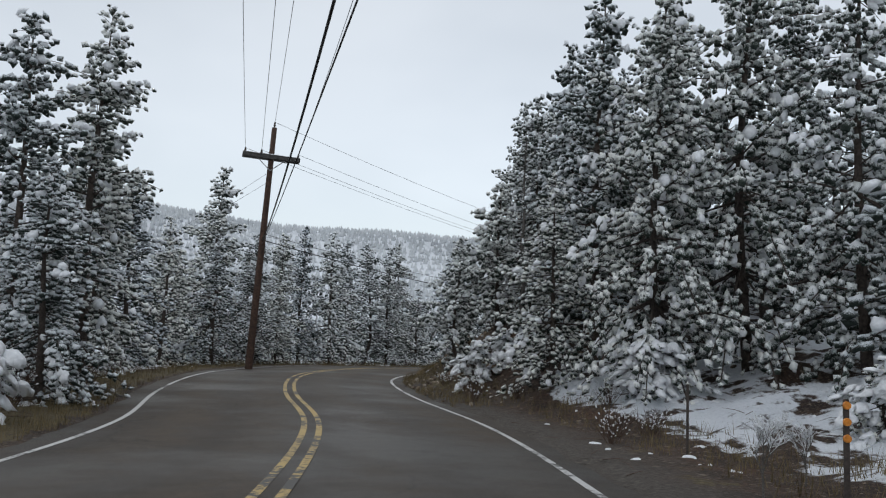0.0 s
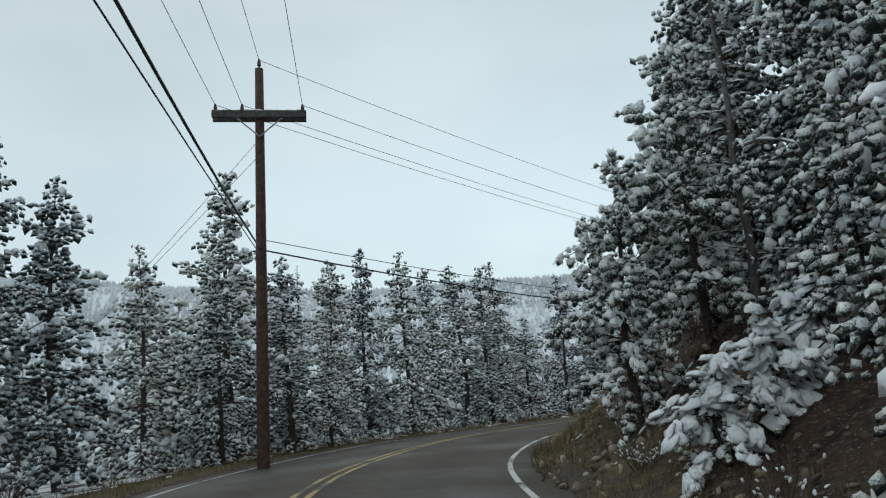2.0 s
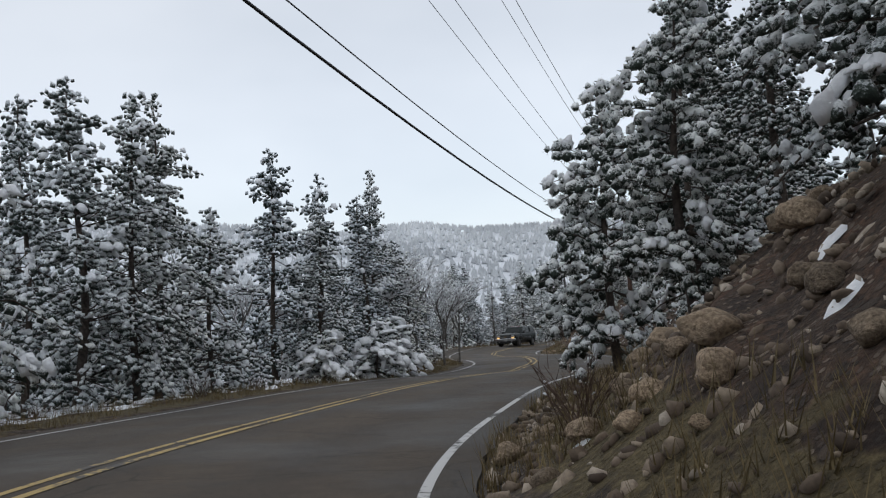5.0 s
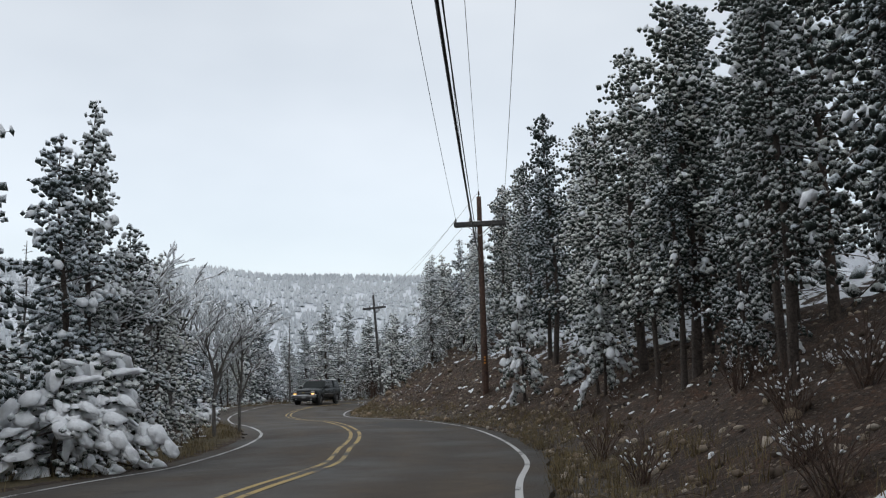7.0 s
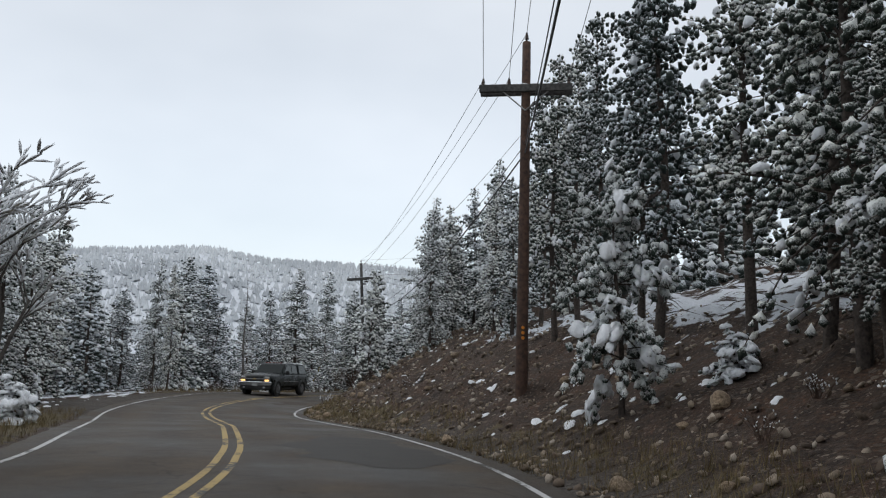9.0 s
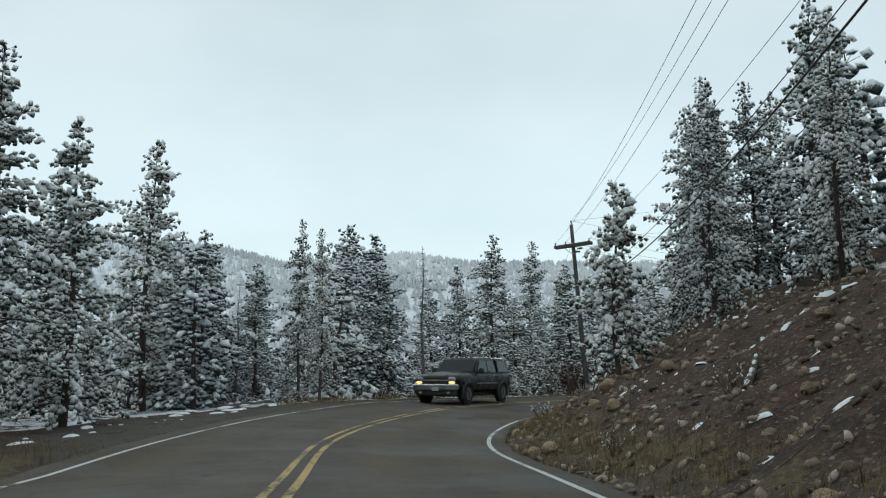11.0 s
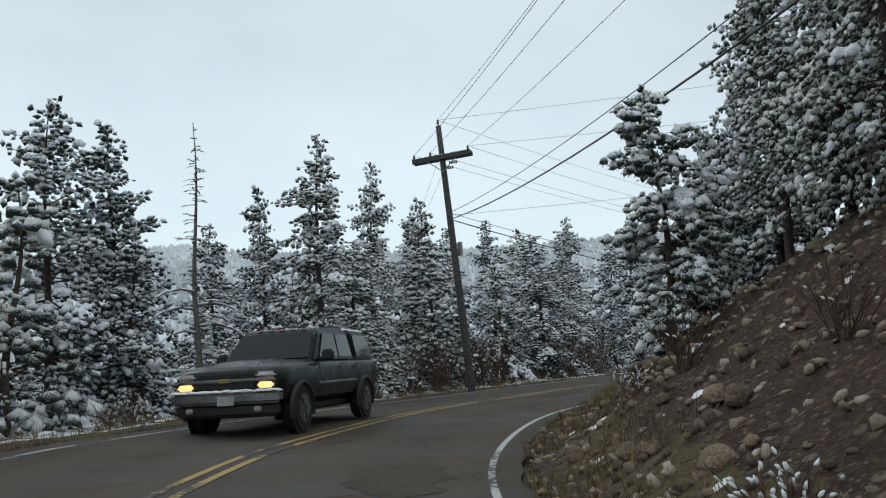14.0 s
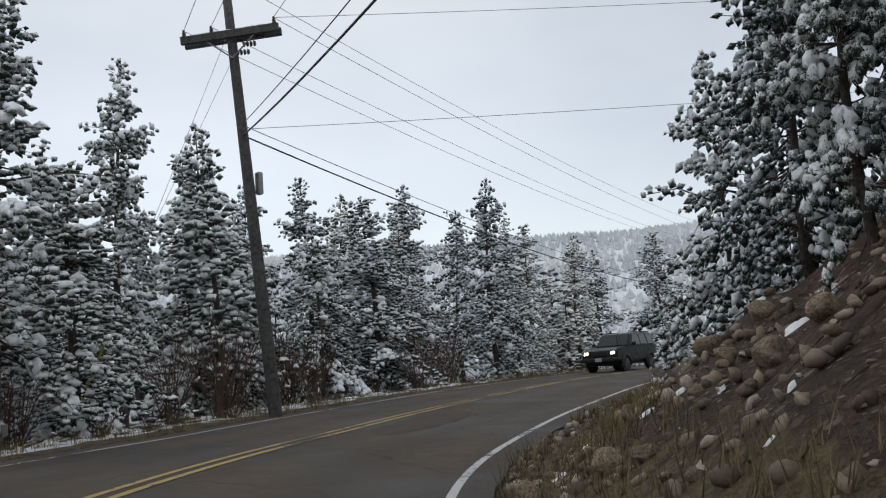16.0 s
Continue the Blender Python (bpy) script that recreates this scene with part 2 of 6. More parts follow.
def ground_material():
    """Soil, dry grass and snow, mixed by the zones that the sheet carries."""
    mat, n, l, b = shader("verge_soil_grass_and_snow", 0.95)
    zone = n.new("ShaderNodeAttribute")
    zone.attribute_name = "zone"
    sep = n.new("ShaderNodeSeparateColor")
    l.new(zone.outputs["Color"], sep.inputs["Color"])
    f = noise_node(n, l, 13, 8.0, 0.7)
    m = noise_node(n, l, 1.6, 5.0, 0.65)
    c = noise_node(n, l, 0.45, 4.0, 0.6)
    soil = ramp_node(n, l, f.outputs["Fac"], ((0.3, (0.014, 0.009, 0.006)), (0.5, (0.046, 0.027, 0.017)), (0.72, (0.125, 0.080, 0.052)))).outputs["Color"]
    grass = ramp_node(n, l, f.outputs["Fac"], ((0.3, (0.038, 0.028, 0.013)), (0.52, (0.10, 0.076, 0.034)), (0.72, (0.20, 0.155, 0.076)))).outputs["Color"]
    earth = ramp_node(n, l, m.outputs["Fac"], ((0.32, (0.42, 0.40, 0.40)), (0.5, (1.0, 0.96, 0.92)), (0.68, (1.5, 1.2, 1.0)))).outputs["Color"]
    soil = mix_node(n, l, 1.0, soil, earth, "MULTIPLY")
    # rubble bedded in the soil, at two sizes
    tc = n.new("ShaderNodeTexCoord")
    heap = f.outputs["Fac"]
    for scale, keep_ in ((7.0, 0.62), (19.0, 0.5)):
        vo = n.new("ShaderNodeTexVoronoi")
        vo.inputs["Scale"].default_value = scale
        l.new(tc.outputs["Object"], vo.inputs["Vector"])
        cell = n.new("ShaderNodeSeparateColor")
        l.new(vo.outputs["Color"], cell.inputs["Color"])
        tone = ramp_node(n, l, cell.outputs[1], ((0.0, (0.03, 0.02, 0.014)), (0.7, (0.10, 0.072, 0.052)), (1.0, (0.24, 0.19, 0.145)))).outputs["Color"]
        shown = ramp_node(n, l, cell.outputs[0], ((keep_, (0, 0, 0)), (keep_ + 0.02, (1, 1, 1)))).outputs["Color"]
        edge = ramp_node(n, l, vo.outputs["Distance"], ((0.36, (1, 1, 1)), (0.46, (0, 0, 0)))).outputs["Color"]
        face = mix_node(n, l, 1.0, shown, edge, "MULTIPLY")
        soil = mix_node(n, l, face, soil, tone)
        heap = mix_node(n, l, 0.5, heap, face, "ADD")
    gravel = ramp_node(n, l, f.outputs["Fac"], ((0.3, (0.035, 0.029, 0.024)), (0.55, (0.085, 0.072, 0.06)), (0.75, (0.19, 0.165, 0.14)))).outputs["Color"]
    soil = mix_node(n, l, sep.outputs[0], soil, gravel)
    snow = ramp_node(n, l, f.outputs["Fac"], ((0.3, (0.66, 0.69, 0.73)), (0.65, (0.8, 0.83, 0.87)))).outputs["Color"]

    def zone_edge(channel, tex, soft):
        a = n.new("ShaderNodeMath")
        a.operation = "ADD"
        l.new(channel, a.inputs[0])
        l.new(tex.outputs["Fac"], a.inputs[1])
        return ramp_node(n, l, a.outputs[0], ((1.0 - soft, (0, 0, 0)), (1.0 + soft, (1, 1, 1)))).outputs["Color"]

    col = mix_node(n, l, zone_edge(sep.outputs[1], m, 0.08), soil, grass)
    patchy = n.new("ShaderNodeMath")
    patchy.operation = "MULTIPLY_ADD"
    patchy.inputs[1].default_value, patchy.inputs[2].default_value = 0.5, 0.0
    l.new(m.outputs["Fac"], patchy.inputs[0])
    both = n.new("ShaderNodeMath")
    both.operation = "MULTIPLY_ADD"
    both.inputs[1].default_value = 0.5
    l.new(c.outputs["Fac"], both.inputs[0])
    l.new(patchy.outputs[0], both.inputs[2])
    a = n.new("ShaderNodeMath")
    a.operation = "ADD"
    l.new(sep.outputs[2], a.inputs[0])
    l.new(both.outputs[0], a.inputs[1])
    sm = ramp_node(n, l, a.outputs[0], ((0.96, (0, 0, 0)), (1.03, (1, 1, 1)))).outputs["Color"]
    l.new(mix_node(n, l, sm, col, snow), b.inputs["Base Color"])
    bump_node(n, l, b, heap, 0.9, 0.06)
    return mat


GROUND = ground_material()


# ---- helpers for meshes ----
def part(name, bm, material, parent=None, label="", smooth=False):
    me = bpy.data.meshes.new(name)
    bm.to_mesh(me)
    bm.free()
    me.materials.append(material)
    if smooth:
        me.shade_smooth()
    ob = new(name, me)
    ob.parent = parent
    if label:
        ob["label"] = label
    return ob


def mesh_from(name, verts, faces, material, parent=None, smooth=False, label=""):
    me = bpy.data.meshes.new(name)
    me.from_pydata(verts, [], faces)
    me.materials.append(material)
    if smooth:
        me.shade_smooth()
    ob = new(name, me)
    ob.parent = parent
    if label:
        ob["label"] = label
    return ob


# ---- the road's line ----
# the right edge line: x, y, z of the pavement, start and slope and height of the bank beside it
EDGE_A = [
    (2.9, -60, -1.9, 3.0, 0.08, 1.2), (2.8, -20, -2.0, 3.0, 0.08, 1.2), (2.5, 3, -2.05, 3.0, 0.10, 1.2), (2.1, 12, -2.15, 3.0, 0.12, 1.5),
    (1.2, 19.3, -2.14, 2.4, 0.18, 1.8), (-0.5, 26, -2.06, 1.5, 0.32, 2.4), (-1.6, 32, -1.99, 0.7, 0.55, 3.0), (-1.95, 37, -1.97, 0.7, 0.65, 3.8),
    (-1.5, 43.5, -1.98, 0.85, 0.75, 4.2), (-0.3, 48, -2.00, 0.8, 0.75, 4.2), (2.2, 53.5, -2.03, 1.6, 0.68, 4.0), (5.2, 59.3, -2.08, 2.0, 0.55, 3.8),
    (8.7, 65, -2.21, 1.6, 0.5, 3.8), (12, 69.8, -2.40, 1.2, 0.5, 4.0), (15.5, 76.5, -2.48, 1.0, 0.5, 4.2),
]
EDGE_B = [
    (18.2, 83.5, -2.49, 1.0, 0.5, 4.4), (19.8, 91, -2.52, 1.0, 0.52, 4.6), (21, 98, -2.68, 0.9, 0.56, 4.8), (22.3, 105.5, -2.82, 0.7, 0.55, 4.6),
    (24.5, 111.5, -2.80, 0.7, 0.57, 4.8), (28.1, 118.2, -2.79, 0.8, 0.66, 6.0), (33.4, 124.5, -2.72, 0.9, 0.62, 6.2), (38.7, 128.3, -2.65, 1.3, 0.55, 6.2),
    (44.5, 131.5, -2.58, 1.6, 0.5, 6.0), (51, 134.7, -2.52, 2.0, 0.45, 6.0), (58, 137.2, -2.5, 2.2, 0.45, 6.0), (68, 139.0, -2.5, 2.4, 0.45, 6.0),
    (85, 138, -2.5, 2.4, 0.45, 6.0), (115, 130, -2.5, 2.4, 0.45, 6.0),
]
LANE, EDGE_OUT = 3.55, 0.22


def catmull(rows, step=0.5):
    p = np.array(rows, float)
    p = np.vstack([2 * p[0] - p[1], p, 2 * p[-1] - p[-2]])
    out = []
    for i in range(1, len(p) - 2):
        n = max(2, int(np.linalg.norm(p[i + 1, :2] - p[i, :2]) / step))
        for k in range(n):
            u = k / n
            out.append(0.5 * (2 * p[i] + (p[i + 1] - p[i - 1]) * u + (2 * p[i - 1] - 5 * p[i] + 4 * p[i + 1] - p[i + 2]) * u * u
                              + (3 * p[i] - p[i - 1] - 3 * p[i + 1] + p[i + 2]) * u ** 3))
    return np.array(out)


EDGE = catmull(EDGE_A + EDGE_B)
for _ in range(6):
    EDGE[1:-1] = 0.25 * EDGE[:-2] + 0.5 * EDGE[1:-1] + 0.25 * EDGE[2:]
TAN = np.gradient(EDGE[:, :2], axis=0)
TAN /= np.linalg.norm(TAN, axis=1)[:, None]
LEFT = np.stack([-TAN[:, 1], TAN[:, 0]], 1)


WIDE = np.interp(EDGE[:, 1], (20, 34, 60, 72, 100, 112, 122), (3.32, 3.35, 3.5, 3.72, 3.68, 3.5, 3.3)) / LANE


# the outside of each bend is raised, and the near lane widens in the middle bend
BANKED = np.interp(EDGE[:, 1], (24, 36, 46, 56, 100, 110, 118, 123, 128, 140), (0, 0.08, 0.1, 0, 0, 0.28, 0.48, 0.36, 0.2, 0.15))
WIDER = np.interp(EDGE[:, 1], (66, 74, 84, 94), (0, 0.55, 0.45, 0))


def road_point(i, off):
    """A place on the road at station i, off metres to the left of the right edge line."""
    z = EDGE[i, 2] + BANKED[i] * min(max(off / (2 * LANE), -0.1), 1.15)
    off = off * WIDE[i] if off > 0 else off
    return (EDGE[i, 0] + LEFT[i, 0] * off, EDGE[i, 1] + LEFT[i, 1] * off, z)


def nearest(xy):
    """For places (n, 2): the station beside them and the offset to the left of the right edge line."""
    xy = np.asarray(xy, float)
    idx = np.empty(len(xy), int)
    mid = EDGE[:, :2] + LEFT * LANE
    for a in range(0, len(xy), 4000):
        q = xy[a:a + 4000]
        idx[a:a + 4000] = ((q[:, None, :] - mid[None]) ** 2).sum(2).argmin(1)
    dv = xy - EDGE[idx, :2]
    off = (dv * LEFT[idx]).sum(1)
    off = np.where(off > 0, off / WIDE[idx], off)
    far = np.linalg.norm(xy - mid[idx], axis=1)
    off = np.where(far > 12, LANE + np.sign(off - LANE) * far, off)
    return idx, off


def wobble(x, y, scale, seed=0.0):
    return np.array([noise.noise((a * scale, b * scale, seed)) for a, b in zip(np.ravel(x), np.ravel(y))])


def ground_height(xy, rough=True):
    xy = np.asarray(xy, float)
    idx, off = nearest(xy)
    row = EDGE[idx]
    zr = row[:, 2] + BANKED[idx] * np.clip(off / (2 * LANE), -0.1, 1.15)
    right = np.maximum(0, -off - row[:, 3])
    rise = right * row[:, 4]
    top = row[:, 5]
    rise = np.where(rise < top * 0.6, rise, top * 0.6 + (top * 0.4) * (1 - np.exp(-(rise - top * 0.6) / (top * 0.4)))) + np.maximum(0, right - 9) * 0.16
    left = np.maximum(0, off - 2 * LANE - 2.0)
    fall = np.minimum(left, 12) * 0.05 + np.clip(left - 12, 0, 120) * 0.07
    z = zr + rise - fall
    z = z - np.where((off > -0.45) & (off < 2 * LANE + 0.55), 0.12, 0.0)
    # the valley and its far wooded slopes
    x, y = xy[:, 0], xy[:, 1]
    out = np.hypot(x - 15, y - 70)
    az = np.degrees(np.arctan2(x - 15, y - 70))
    ridge = np.interp(az, (-90, -35, -28, -12, 0, 4, 8, 12, 16, 22, 28, 45, 90), (128, 122, 112, 98, 96, 87, 92, 97, 91, 88, 85, 88, 96))
    u = np.clip((out - 230) / 420, 0, 1)
    z = z + ridge * u * u * (3 - 2 * u) + np.where(out > 230, 6 * wobble(x, y, 0.008, 5.0) * u, 0)
    if rough:
        away = np.clip(np.maximum(-off - 0.6, off - 2 * LANE - 0.6), 0, 1.5) / 1.5
        steep = np.clip(right, 0, 2) / 2
        z = z + away * (0.09 + 0.22 * steep) * wobble(x, y, 0.7, 1.0) + away * (0.05 + 0.1 * steep) * wobble(x, y, 2.1, 2.0)
    return z


def ground_at(x, y):
    return float(ground_height([(x, y)])[0])


def lines(a, b, step, far):
    mid = list(np.arange(a, b, step))
    lo, hi, s = [], [], step
    p = a
    while p > a - far:
        s *= 1.22
        p -= s
        lo.append(p)
    p, s = mid[-1], step
    while p < b + far:
        s *= 1.22
        p += s
        hi.append(p)
    return np.array(lo[::-1] + mid + hi)


def build_ground():
    gx, gy = lines(-28, 76, 0.55, 1400), lines(-6, 156, 0.55, 1400)
    X, Y = np.meshgrid(gx, gy)
    xy = np.stack([X.ravel(), Y.ravel()], 1)
    Z = ground_height(xy)
    nx, ny = len(gx), len(gy)
    i = np.arange(nx * ny).reshape(ny, nx)
    faces = np.stack([i[:-1, :-1], i[:-1, 1:], i[1:, 1:], i[1:, :-1]], -1).reshape(-1, 4)
    me = bpy.data.meshes.new("ground")
    me.from_pydata(np.column_stack([xy, Z]).tolist(), [], faces.tolist())
    me.materials.append(GROUND)
    me.shade_smooth()
    idx, off = nearest(xy)
    e_r, e_l = -off, off - 2 * LANE
    bank = np.clip(EDGE[idx, 4] / 0.6, 0, 1)
    y = xy[:, 1]
    # grass: the verges; snow: the forest floor and pockets on the banks
    grass_r = np.clip(1 - np.abs(e_r - 1.2) / 1.5, 0, 1) * 0.72
    grass_l = np.clip(1 - np.abs(e_l - 1.5) / 2.2, 0, 1) * 0.74
    pull_off = np.clip(1 - np.abs(y - 112) / 10, 0, 1)
    grass = np.maximum(np.where(e_r > 0.25, grass_r, 0), np.where(e_l > 0.3, grass_l * (1 - pull_off), 0))
    middle = np.clip((y - 74) / 4, 0, 1) * np.clip((104 - y) / 4, 0, 1)
    snow_r = np.clip((e_r - 2.2) / 2.0, 0, 1) * (0.62 * (1 - bank)) + np.clip((e_r - 2.5) / (8 - 3 * middle), 0, 1) * bank * (0.42 + 0.07 * middle + 0.04 * np.clip((y - 52) / 4, 0, 1) * np.clip((78 - y) / 4, 0, 1))
    late = np.clip((y - 118) / 4, 0, 1)
    snow_l = np.clip((e_l - 1.9 + 1.1 * late - 3.5 * pull_off) / 0.8, 0, 1) * 0.50
    open_r = np.clip((33 - y) / 6, 0, 1)
    snow_r = np.maximum(snow_r, np.clip((e_r - 1.7) / 1.6, 0, 1) * 0.52 * open_r)
    snow = np.where(e_r > 0, snow_r, snow_l)
    out = np.hypot(xy[:, 0] - 15, xy[:, 1] - 70)
    snow = np.where(out > 120, 0.7, snow)
    col = me.color_attributes.new("zone", "FLOAT_COLOR", "POINT")
    data = np.ones((len(xy), 4), np.float32)
    early = np.clip((34 - y) / 10, 0, 1) * 0.6
    gravel = np.where(e_r > 0, np.clip(1.2 + 1.4 * early + 0.7 * np.clip((y - 54) / 6, 0, 1) * np.clip((100 - y) / 6, 0, 1) - e_r, 0, 1), np.clip(0.9 + 4.0 * pull_off - e_l, 0, 1))
    data[:, 0], data[:, 1], data[:, 2] = gravel, grass * (1 - 0.75 * gravel), snow
    col.data.foreach_set("color", data.ravel())
    ob = new("ground", me)
    return tagged(ob, "brown stony roadside soil with dry grass and patchy snow", "ground", kind="structure")


GROUND_OB = build_ground()


def ribbon(name, i0, i1, off_a, off_b, lift, material, thick=0.0, cols=2, parent=None, crown=0.0, edge_noise=0.0, shift=False):
    verts, faces = [], []
    for i in range(i0, i1 + 1):
        for k in range(cols):
            o = off_a + (off_b - off_a) * k / (cols - 1)
            if edge_noise and k in (0, cols - 1):
                o += edge_noise * noise.noise((i * 0.35, k * 7.0, 3.0))
            if shift:
                o += WIDER[i]
            x, y, z = road_point(i, o)
            verts.append((x, y, z + lift + crown * (1 - abs(o / LANE - 1))))
    n = i1 - i0 + 1
    for r in range(n - 1):
        for k in range(cols - 1):
            a = r * cols + k
            faces.append((a, a + cols, a + cols + 1, a + 1)[::-1])
    if thick:
        base = len(verts)
        for r in range(n):
            for k in (0, cols - 1):
                x, y, z = verts[r * cols + k]
                verts.append((x, y, z - thick))
        for r in range(n - 1):
            a, c = r * cols, base + r * 2
            faces.append((a, c, c + 2, a + cols))
            a, c = r * cols + cols - 1, base + r * 2 + 1
            faces.append((a, a + cols, c + 2, c))
    ob = mesh_from(name, verts, faces, material, parent, smooth=False)
    at = ob.data.attributes.new("station", "FLOAT_VECTOR", "POINT")
    data = np.zeros((len(verts), 3), np.float32)
    body = np.arange(n * cols)
    data[:n * cols, 0] = off_a + (off_b - off_a) * (body % cols) / (cols - 1)
    data[:n * cols, 1] = (body // cols) * 0.5
    at.data.foreach_set("vector", data.ravel())
    return ob


NST = len(EDGE) - 1
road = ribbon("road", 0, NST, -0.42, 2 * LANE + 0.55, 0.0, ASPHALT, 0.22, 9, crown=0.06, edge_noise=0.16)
tagged(road, "worn grey two-lane asphalt mountain road with cracks", "road", kind="structure")
CROWN = 0.06


def marking(name, a, b, material, label, shift=False):
    ob = ribbon(name, 0, NST, a, b, 0.006, material, cols=2, crown=CROWN, shift=shift)
    return tagged(ob, label, "road marking", kind="structure")


def road_stain(x, y, half_long, half_wide, material, label, seed):
    """A thin ragged film on the asphalt, lying along the road."""
    rng = random.Random(seed)
    i, off = nearest([(x, y)])
    i, off = int(i[0]), float(off[0])
    verts, faces = [], []
    rows = int(half_long * 4)
    for k in range(-rows, rows + 1):
        u = k / rows
        w = half_wide * math.sqrt(max(0.0, 1 - u * u)) * (1 + 0.45 * noise.noise((u * 3, seed, 0))) + 0.01
        mid = off + 0.35 * half_wide * noise.noise((u * 2, seed, 5.0))
        for v in (-1, -0.4, 0.4, 1):
            px, py, pz = road_point(i + k // 2, mid + v * w * rng.uniform(0.9, 1.1))
            qx, qy, qz = road_point(i + k // 2 + 1, mid + v * w)
            t = (k % 2) / 2
            o = mid + v * w
            verts.append((px + (qx - px) * t, py + (qy - py) * t, pz + (qz - pz) * t + 0.005 + CROWN * (1 - abs(o / LANE - 1))))
    for r in range(2 * rows):
        for v in range(3):
            a = r * 4 + v
            faces.append((a, a + 1, a + 5, a + 4))
    return tagged(mesh_from("road_stain", verts, faces, material), label, "road stain", kind="structure")


MUD = two_scale("dried_mud_film", (0.030, 0.021, 0.013), (0.075, 0.053, 0.034), 14, 2.5, 0.9, 0.3, 0.004)
PATCH = two_scale("darker_asphalt_patch", (0.013, 0.0102, 0.0075), (0.031, 0.0245, 0.018), 60, 2.0, 0.75, 0.3, 0.004)
marking("edge_line", -0.05, 0.05, WHITE, "worn white painted line along the road edge")
marking("edge_line", 2 * LANE - 0.05, 2 * LANE + 0.05, WHITE, "worn white painted line along the road edge")
marking("centre_line", LANE - 0.19, LANE - 0.08, YELLOW, "worn yellow painted centre line, one of a pair", True)
marking("centre_line", LANE + 0.08, LANE + 0.19, YELLOW, "worn yellow painted centre line, one of a pair", True)


road_stain(17.2, 86.2, 3.6, 1.2, PATCH, "darker repaired patch of asphalt in the lane", 3)
road_stain(26.0, 116.9, 1.6, 0.6, MUD, "dried brown mud smeared over the asphalt", 5)
road_stain(24.6, 115.3, 0.9, 0.35, MUD, "dried brown mud smeared over the asphalt", 8)
road_stain(38.5, 130.9, 2.4, 0.6, MUD, "dried brown mud smeared over the asphalt", 9)
road_stain(27.4, 122.0, 1.6, 0.3, MUD, "dried brown mud smeared over the asphalt", 12)


# ---- trees ----
def tube(verts, faces, pts, radii, sides=6):
    base = len(verts)
    prev = None
    for j, (p, r) in enumerate(zip(pts, radii)):
        d = (Vector(pts[min(j + 1, len(pts) - 1)]) - Vector(pts[max(j - 1, 0)])).normalized()
        u = d.orthogonal().normalized() if prev is None else (prev - d * prev.dot(d)).normalized()
        prev = u
        w = d.cross(u)
        for k in range(sides):
            a = 2 * math.pi * k / sides
            q = Vector(p) + (u * math.cos(a) + w * math.sin(a)) * r
            verts.append(q[:])
    for j in range(len(pts) - 1):
        for k in range(sides):
            a, b = base + j * sides + k, base + j * sides + (k + 1) % sides
            faces.append((a, b, b + sides, a + sides))


ICO = bmesh.new()
bmesh.ops.create_icosphere(ICO, subdivisions=1, radius=1.0)
ICO_V = [v.co.copy() for v in ICO.verts]
ICO_F = [tuple(v.index for v in f.verts) for f in ICO.faces]
ICO.free()
ICO2 = bmesh.new()
bmesh.ops.create_icosphere(ICO2, subdivisions=2, radius=1.0)
ICO2_V = [v.co.copy() for v in ICO2.verts]
ICO2_F = [tuple(v.index for v in f.verts) for f in ICO2.faces]
ICO2.free()


def snow_pad(verts, faces, at, along, length, width, height, rng, fine=False):
    """A lump of snow lying along a branch and hanging over its end."""
    V, F = (ICO2_V, ICO2_F) if fine else (ICO_V, ICO_F)
    u = Vector(along).normalized()
    side = u.cross(Vector((0, 0, 1)))
    side = side.normalized() if side.length > 0.05 else Vector((1, 0, 0))
    up = side.cross(u).normalized()
    base = len(verts)
    ph = rng.random() * 50
    for v in V:
        lump = 1 + 0.5 * noise.noise((v.x * 1.3 + ph, v.y * 1.3, v.z * 1.3)) + (0.5 * noise.noise((v.x * 2.4, v.y * 2.4 + ph, v.z * 2.4)) if fine else 0)
        z = v.z if v.z > 0 else v.z * 0.55
        q = Vector(at) + u * (v.x * length * lump) + side * (v.y * width * lump) + up * (z * height * lump)
        q.z -= 0.35 * width * max(0.0, abs(v.y) - 0.4) + 0.18 * length * max(0.0, v.x) ** 2
        verts.append(q[:])
    faces.extend(tuple(base + i for i in f) for f in F)


OCT_V = [Vector(v) for v in ((1, 0, 0), (-1, 0, 0), (0, 1, 0), (0, -1, 0), (0, 0, 1), (0, 0, -1))]
OCT_F = [(0, 2, 4), (2, 1, 4), (1, 3, 4), (3, 0, 4), (2, 0, 5), (1, 2, 5), (3, 1, 5), (0, 3, 5)]
SPINDLE_V = [Vector((0.9, 0, 0)), Vector((-0.9, 0, 0))] + [Vector((0.15, math.cos(1.2566 * k), math.sin(1.2566 * k))) for k in range(5)]
SPINDLE_F = [(0, 2 + k, 2 + (k + 1) % 5) for k in range(5)] + [(1, 2 + (k + 1) % 5, 2 + k) for k in range(5)]
CLUMPS = {"fine": (ICO_V, ICO_F), "plain": (SPINDLE_V, SPINDLE_F), "rough": (OCT_V, OCT_F)}


